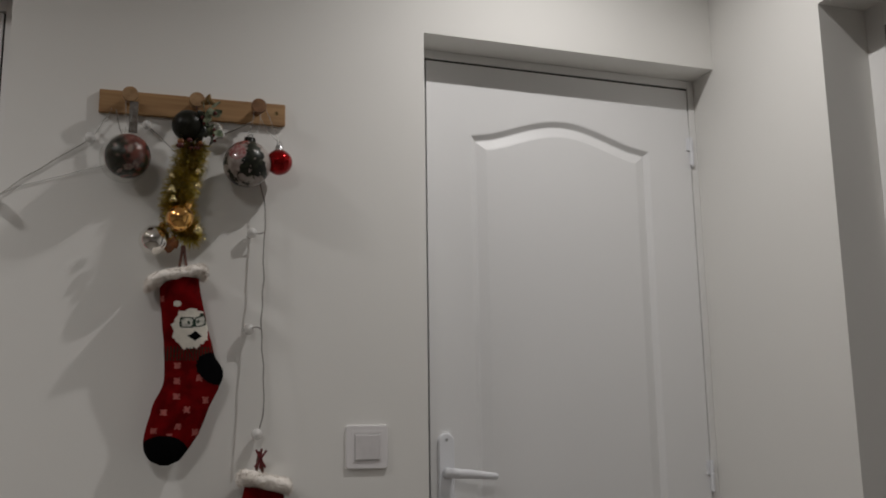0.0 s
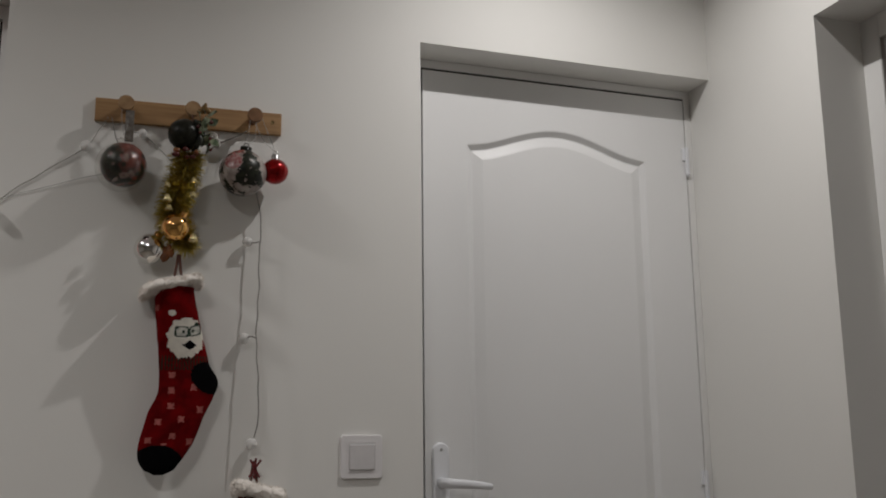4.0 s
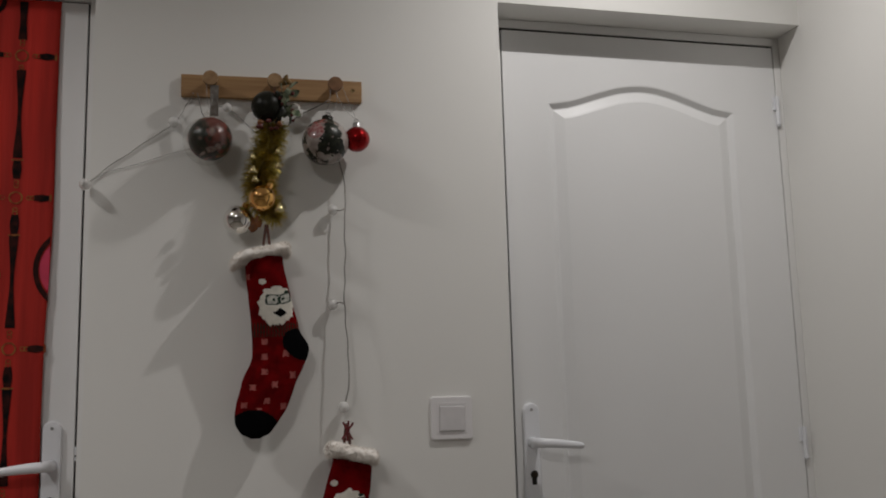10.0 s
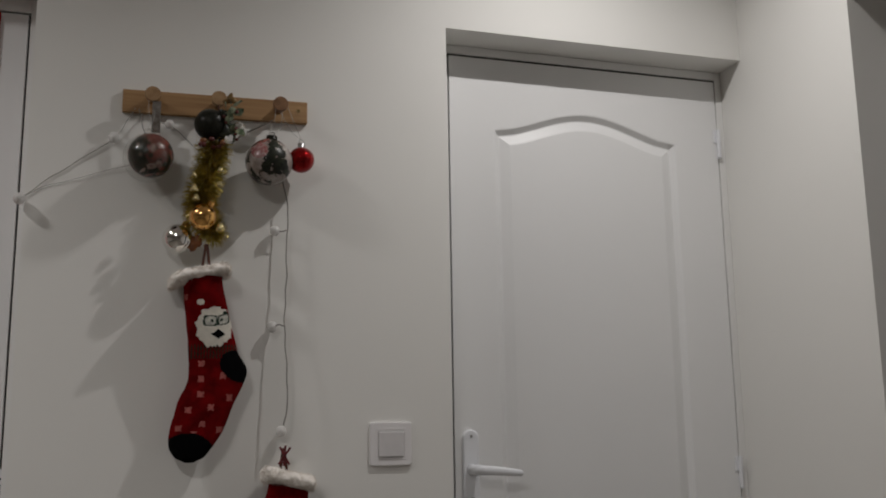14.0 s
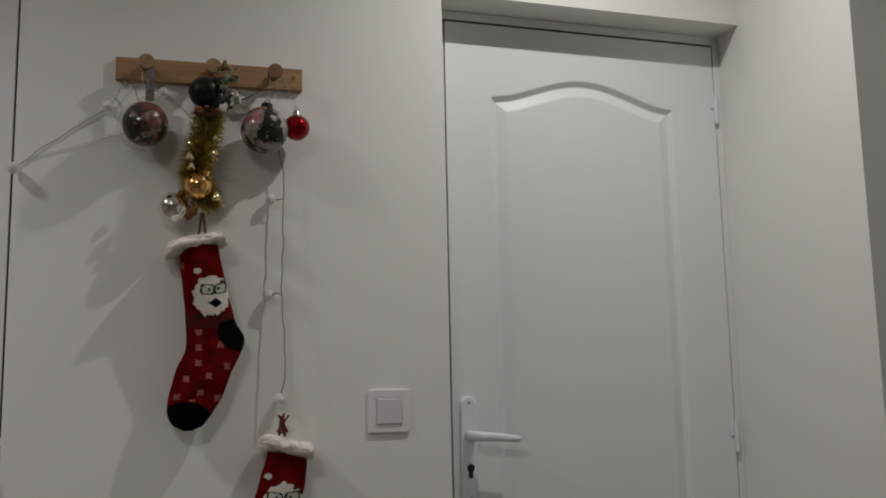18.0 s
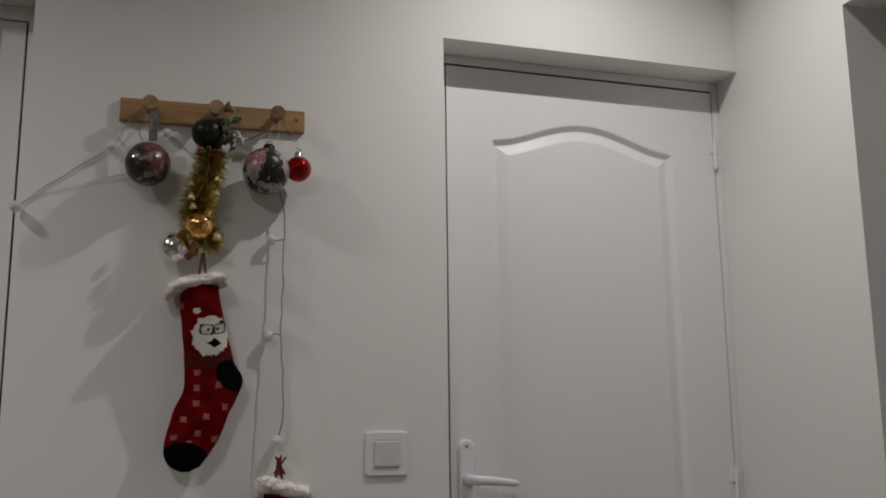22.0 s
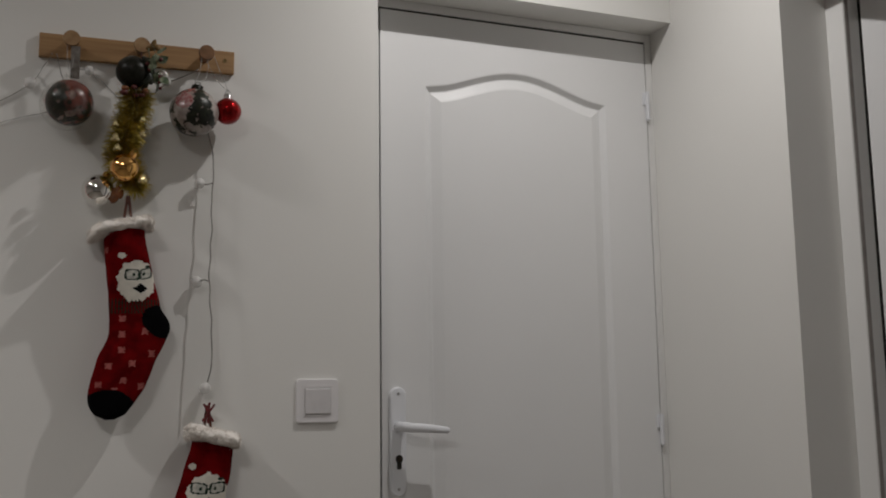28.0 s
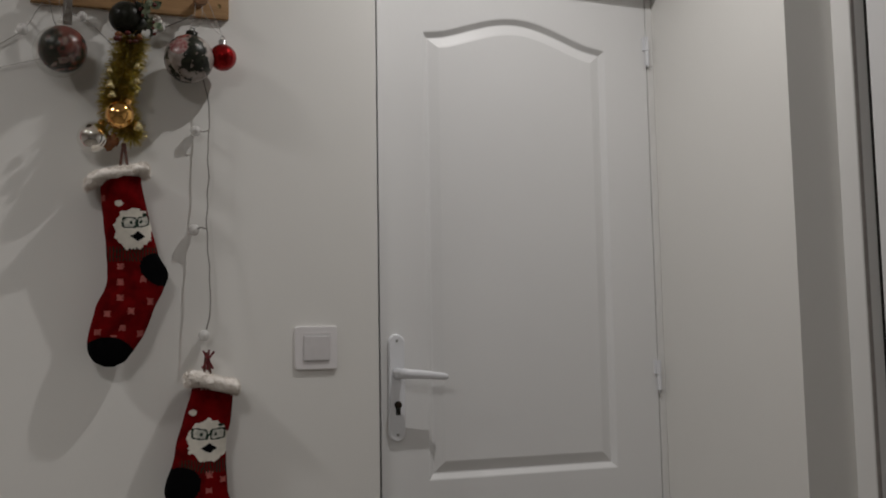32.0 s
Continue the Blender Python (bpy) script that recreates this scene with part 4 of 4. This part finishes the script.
        side = out.cross(Vector((fluff.gauss(0, 1), fluff.gauss(0, 1), fluff.gauss(0, 1)))).normalized() * 0.0005
        curl = Vector((fluff.gauss(0, 0.0016), 0, fluff.gauss(0, 0.0016)))
        tip = root + out * fluff.uniform(0.0020, 0.0055) + curl
        mid = root.lerp(tip, 0.55) - curl * 0.4
        v = [bm.verts.new(q) for q in (root - side, root + side, mid + side * 0.9, mid - side * 0.9, tip)]
        bm.faces.new(v[:4])
        bm.faces.new([v[3], v[2], v[4]])
    fuzz = part("fluff", bm, FLEECE, cuff, "loose fleece pile")
    fuzz["kind"] = "stuff"
    return s


LEG = [(1.4859, -0.5012, 0.0359, 0.033), (1.4366, -0.4964, 0.0389, 0.031), (1.3873, -0.4879, 0.0415, 0.027), (1.3478, -0.4806, 0.0459, 0.023), (1.3162, -0.4712, 0.0527, 0.021), (1.2885, -0.4744, 0.0514, 0.021), (1.2491, -0.4917, 0.0504, 0.02), (1.1998, -0.506, 0.048, 0.019), (1.1722, -0.5149, 0.0385, 0.017), (1.1534, -0.5169, 0.0252, 0.013), (1.145, -0.5175, 0.0078, 0.005)]
sock((-0.5, -0.0425, 1.486), 2.75, LEG, (-0.4312, 1.3183, 0.037, 0.030, 0.25), (-0.522, 1.156, 0.050, 0.042), (-0.4802, 1.3912, 0.0335, 0.0375), ((-0.24, 0.39, 0.10), (0.48, 0.33, -0.12), 0.27, 0.14, 0.22), (-0.5072, 1.4361),
     [(-0.5017, 1.3232), (-0.5017, 1.2955), (-0.5017, 1.2679), (-0.4622, 1.3013), (-0.4495, 1.2610), (-0.5234, 1.2392), (-0.4831, 1.2433), (-0.4969, 1.2137), (-0.5392, 1.2066), (-0.4663, 1.2038), (-0.5117, 1.1959), (-0.5355, 1.4460)],
     [(-0.5640, 1.4690), (-0.5480, 1.4805), (-0.5165, 1.4905), (-0.4870, 1.4960), (-0.4640, 1.5010), (-0.4530, 1.4960)], "dark red knitted christmas sock with black heel and cream fleece cuff")
LEG2 = [(1.1086, -0.3343, 0.0372, 0.015), (1.057, -0.3422, 0.0417, 0.018), (1.0074, -0.3541, 0.0447, 0.0185), (0.9677, -0.3565, 0.0482, 0.02), (0.9359, -0.3620, 0.0545, 0.021), (0.9081, -0.362, 0.0561, 0.021), (0.8685, -0.3427, 0.0534, 0.02), (0.8188, -0.3283, 0.0505, 0.019), (0.7911, -0.3214, 0.0432, 0.017), (0.7722, -0.3194, 0.0298, 0.013), (0.7638, -0.3204, 0.0139, 0.005)]
sock((-0.336, -0.040, 1.112), 2.2, LEG2, (-0.404, 0.926, 0.046, 0.036, -0.25), (-0.322, 0.780, 0.052, 0.044), (-0.3440, 1.008, 0.0385, 0.038), ((-0.42, 0.40, 0.08), (0.42, 0.38, -0.10), 0.26, -0.02, 0.02), (-0.3720, 1.0590),
     [(-0.3432, 0.9469), (-0.3432, 0.9191), (-0.3432, 0.8913), (-0.3174, 0.9370), (-0.3740, 0.8824), (-0.3204, 0.8625), (-0.3621, 0.8665), (-0.3472, 0.8367)],
     [(-0.3850, 1.1165), (-0.3720, 1.1195), (-0.3442, 1.1146), (-0.3145, 1.1066), (-0.2946, 1.1027), (-0.2887, 1.1007)], "dark red knitted christmas sock hanging from a snowflake peg")

# ---- string lights, switched off ----
string = thing("string_lights", (-0.6, -0.01, 1.7), "clear wire string of small frosted bulbs, switched off", "string lights")
RUNS = [
    [(-0.640, -0.012, 1.818), (-0.651, -0.008, 1.798), (-0.673, -0.005, 1.757), (-0.725, -0.0035, 1.7185), (-0.780, -0.003, 1.675), (-0.834, -0.004, 1.630)],
    [(-0.834, -0.004, 1.630), (-0.800, -0.003, 1.652), (-0.755, -0.003, 1.668), (-0.700, -0.004, 1.688), (-0.650, -0.006, 1.703), (-0.610, -0.010, 1.712)],
    [(-0.632, -0.020, 1.815), (-0.622, -0.014, 1.780), (-0.612, -0.012, 1.757)],
    [(-0.606, -0.030, 1.800), (-0.590, -0.018, 1.792), (-0.572, -0.012, 1.790), (-0.548, -0.012, 1.772), (-0.516, -0.014, 1.739)],
    [(-0.452, -0.014, 1.760), (-0.430, -0.012, 1.785), (-0.400, -0.012, 1.800), (-0.372, -0.018, 1.815)],
    [(-0.353, -0.020, 1.700), (-0.344, -0.022, 1.644), (-0.343, -0.023, 1.538), (-0.345, -0.026, 1.429), (-0.341, -0.033, 1.338), (-0.340, -0.038, 1.250), (-0.345, -0.034, 1.210)],
    [(-0.366, -0.018, 1.588), (-0.354, -0.022, 1.586), (-0.3435, -0.0225, 1.590)],
    [(-0.368, -0.020, 1.398), (-0.356, -0.026, 1.402), (-0.3445, -0.0275, 1.399)],
]
for run in RUNS:
    pts = smooth_path(run, 8)
    faint = run[0][0] < -0.8
    bm = bmesh.new()
    tube(bm, [p + Vector((0.0042 * noise.noise(p * 26) + 0.0010 * noise.noise(p * 60), 0, 0.0008 * noise.noise(p * 60 + Vector((5, 0, 0))))) for p in pts], 0.0007 if faint else 0.0013 if run[0][0] > -0.6 else 0.0009, 6)
    part("wire", bm, WIRE if faint or run[0][0] == -0.606 else MIDWIRE if run[0][0] == -0.640 else DULLWIRE, string, "thin clear wire", smooth=True)
for bx, bz, r in ((-0.834, 1.626, 0.0110), (-0.674, 1.755, 0.0105), (-0.573, 1.790, 0.0090), (-0.432, 1.783, 0.008), (-0.366, 1.588, 0.0100), (-0.368, 1.398, 0.0108), (-0.348, 1.199, 0.0105)):
    h = 0.035 if bx < -0.8 else 0.024
    bm = bmesh.new()
    lathe(bm, [(0.0, 0.0), (0.004, 0.0), (0.0046, 0.006), (r * 0.8, 0.008), (r, 0.008 + r * 0.7), (r * 0.98, 0.008 + r * 1.1), (r * 0.7, h - 0.003), (r * 0.3, h), (0.0, h + 0.0005)], (bx, -0.001, bz), "y", 16)
    part("bulb", bm, BULB, string, "frosted white bulb", smooth=True)

# ---- red cloth on the west door ----
curtain = thing("door_curtain", (-1.25, 0.07, 1.2), "red printed door curtain with black straps and gold rings", "door curtain")


def cloth_y(x, z):
    low = min(1.0, max(0.0, (1.85 - z) / 0.45))
    return 0.0830 - 0.0050 * low - (0.0006 + 0.0014 * low) * (1 + math.sin(x * 31 + z * 2.0)) - 0.002 * low * noise.noise(Vector((x * 6, z * 2.5, 1.0)))


def edge_x(z):
    return -0.8985 + 0.0022 * math.sin(z * 9) + 0.003 * noise.noise(Vector((z * 4, 2, 0))) - 0.011 * (2.02 - z)


bm = bmesh.new()
nx, nz = 70, 90
grid = [[None] * (nz + 1) for _ in range(nx + 1)]
for i in range(nx + 1):
    for j in range(nz + 1):
        z = 2.0265 - 1.75 * j / nz
        x = -1.62 + (edge_x(z) + 1.62) * i / nx
        grid[i][j] = (bm.verts.new((x, cloth_y(x, z), z)), bm.verts.new((x, cloth_y(x, z) + 0.0012, z)))
for i in range(nx):
    for j in range(nz):
        for s in (0, 1):
            bm.faces.new([grid[i][j][s], grid[i + 1][j][s], grid[i + 1][j + 1][s], grid[i][j + 1][s]])
for j in range(nz):
    bm.faces.new([grid[nx][j][0], grid[nx][j][1], grid[nx][j + 1][1], grid[nx][j + 1][0]])
    bm.faces.new([grid[0][j][0], grid[0][j][1], grid[0][j + 1][1], grid[0][j + 1][0]])
part("cloth", bm, CLOTH, curtain, "red cotton cloth", smooth=True)


def printed(name, mat, outline, label=""):
    """A flat print that lies on the cloth: outline(s, t) gives x, z for s along and t across, both 0 to 1."""
    bm, n, m_ = bmesh.new(), 18, 4
    rows = [[bm.verts.new((x, cloth_y(x, z) - 0.0011, z)) for x, z in (outline(i / n, j / m_) for j in range(m_ + 1))] for i in range(n + 1)]
    for a, b in zip(rows, rows[1:]):
        for j in range(m_):
            bm.faces.new([a[j], a[j + 1], b[j + 1], b[j]])
    return part(name, bm, mat, curtain, label)


def strap_v(x, z0, z1, w0, w1):
    def f(s, t):
        w = w0 + (w1 - w0) * math.sin(math.pi * s) ** 1.5
        return x + (t - 0.5) * w, z0 + (z1 - z0) * s
    return f


def strap_h(x0, x1, z, w):
    def f(s, t):
        return x0 + (x1 - x0) * s, z + (t - 0.5) * w * (1 - 0.35 * abs(2 * s - 1))
    return f


def ring_print(x, z, r, w):
    def f(s, t):
        a = 2 * math.pi * s
        return x + (r + (t - 0.5) * w) * math.cos(a), z + (r + (t - 0.5) * w) * math.sin(a)
    return f


for bx in (-0.971, -1.17, -1.37):
    for k, rz in enumerate((1.908, 1.618, 1.324, 1.030)):
        printed("ring", GILT, ring_print(bx, rz, 0.0115, 0.0032), "printed gold ring")
        for d in (0.024, 0.031):
            for sx, sz in ((d, 0), (0, d), (0, -d), (-d, 0)):
                printed("link", GILT, ring_print(bx + sx, rz + sz, 0.0040, 0.0018))
        printed("strap", BELT, strap_h(bx + 0.033, bx + 0.0615, rz, 0.0150), "printed black strap")
        if bx > -1.0:
            printed("strap_tip", GILT, strap_h(bx + 0.0620, bx + 0.0660, rz, 0.0170))
        printed("strap", BELT, strap_h(bx - 0.034, bx - 0.090, rz, 0.0145), "printed black strap")
        long_z, short_z = (rz - 0.030, rz - 0.214) if k == 0 else (rz - 0.074, rz - 0.034)
        printed("strap", BELT, strap_v(bx, long_z, long_z - 0.180, 0.0175, 0.0070), "printed black strap, narrow in the middle")
        printed("strap_end", BELT, strap_v(bx, short_z, short_z - 0.038, 0.0125, 0.0170), "printed black strap end")
        printed("buckle", GILT, strap_v(bx, (long_z if k else short_z) + 0.0015, (long_z if k else short_z) - 0.002, 0.0215, 0.0215))
    printed("strap", BELT, strap_v(bx, 2.022, 1.942, 0.0165, 0.0125), "printed black strap")
printed("wheel_strap", BELT, lambda s, t: (min(edge_x(1.478) - 0.001, -0.868 - (0.056 + 0.010 * t) * math.cos(1.15 * (2 * s - 1))), 1.478 + (0.066 + 0.010 * t) * math.sin(1.15 * (2 * s - 1))), "printed black wheel strap")
printed("rose_field", ROSE, lambda s, t: (min(edge_x(1.478) - 0.001, -0.868 - 0.054 * math.cos(0.9 * (2 * s - 1)) * (1 - 0.55 * t)), 1.478 + 0.060 * math.sin(0.9 * (2 * s - 1))), "printed rose field")
printed("strap", BELT, lambda s, t: (-1.036 + (0.024 + 0.009 * t) * math.cos(0.2 - 1.9 * s), min(2.024, 2.022 + (0.024 + 0.009 * t) * math.sin(0.2 - 1.9 * s))), "printed black curved strap")
printed("medallion", GILT, lambda s, t: (-1.004 + 0.0125 * (2 * t - 1) * math.sin(math.pi * (0.06 + 0.88 * s)), 1.466 + 0.0155 * math.cos(math.pi * s)), "printed gold medallion")
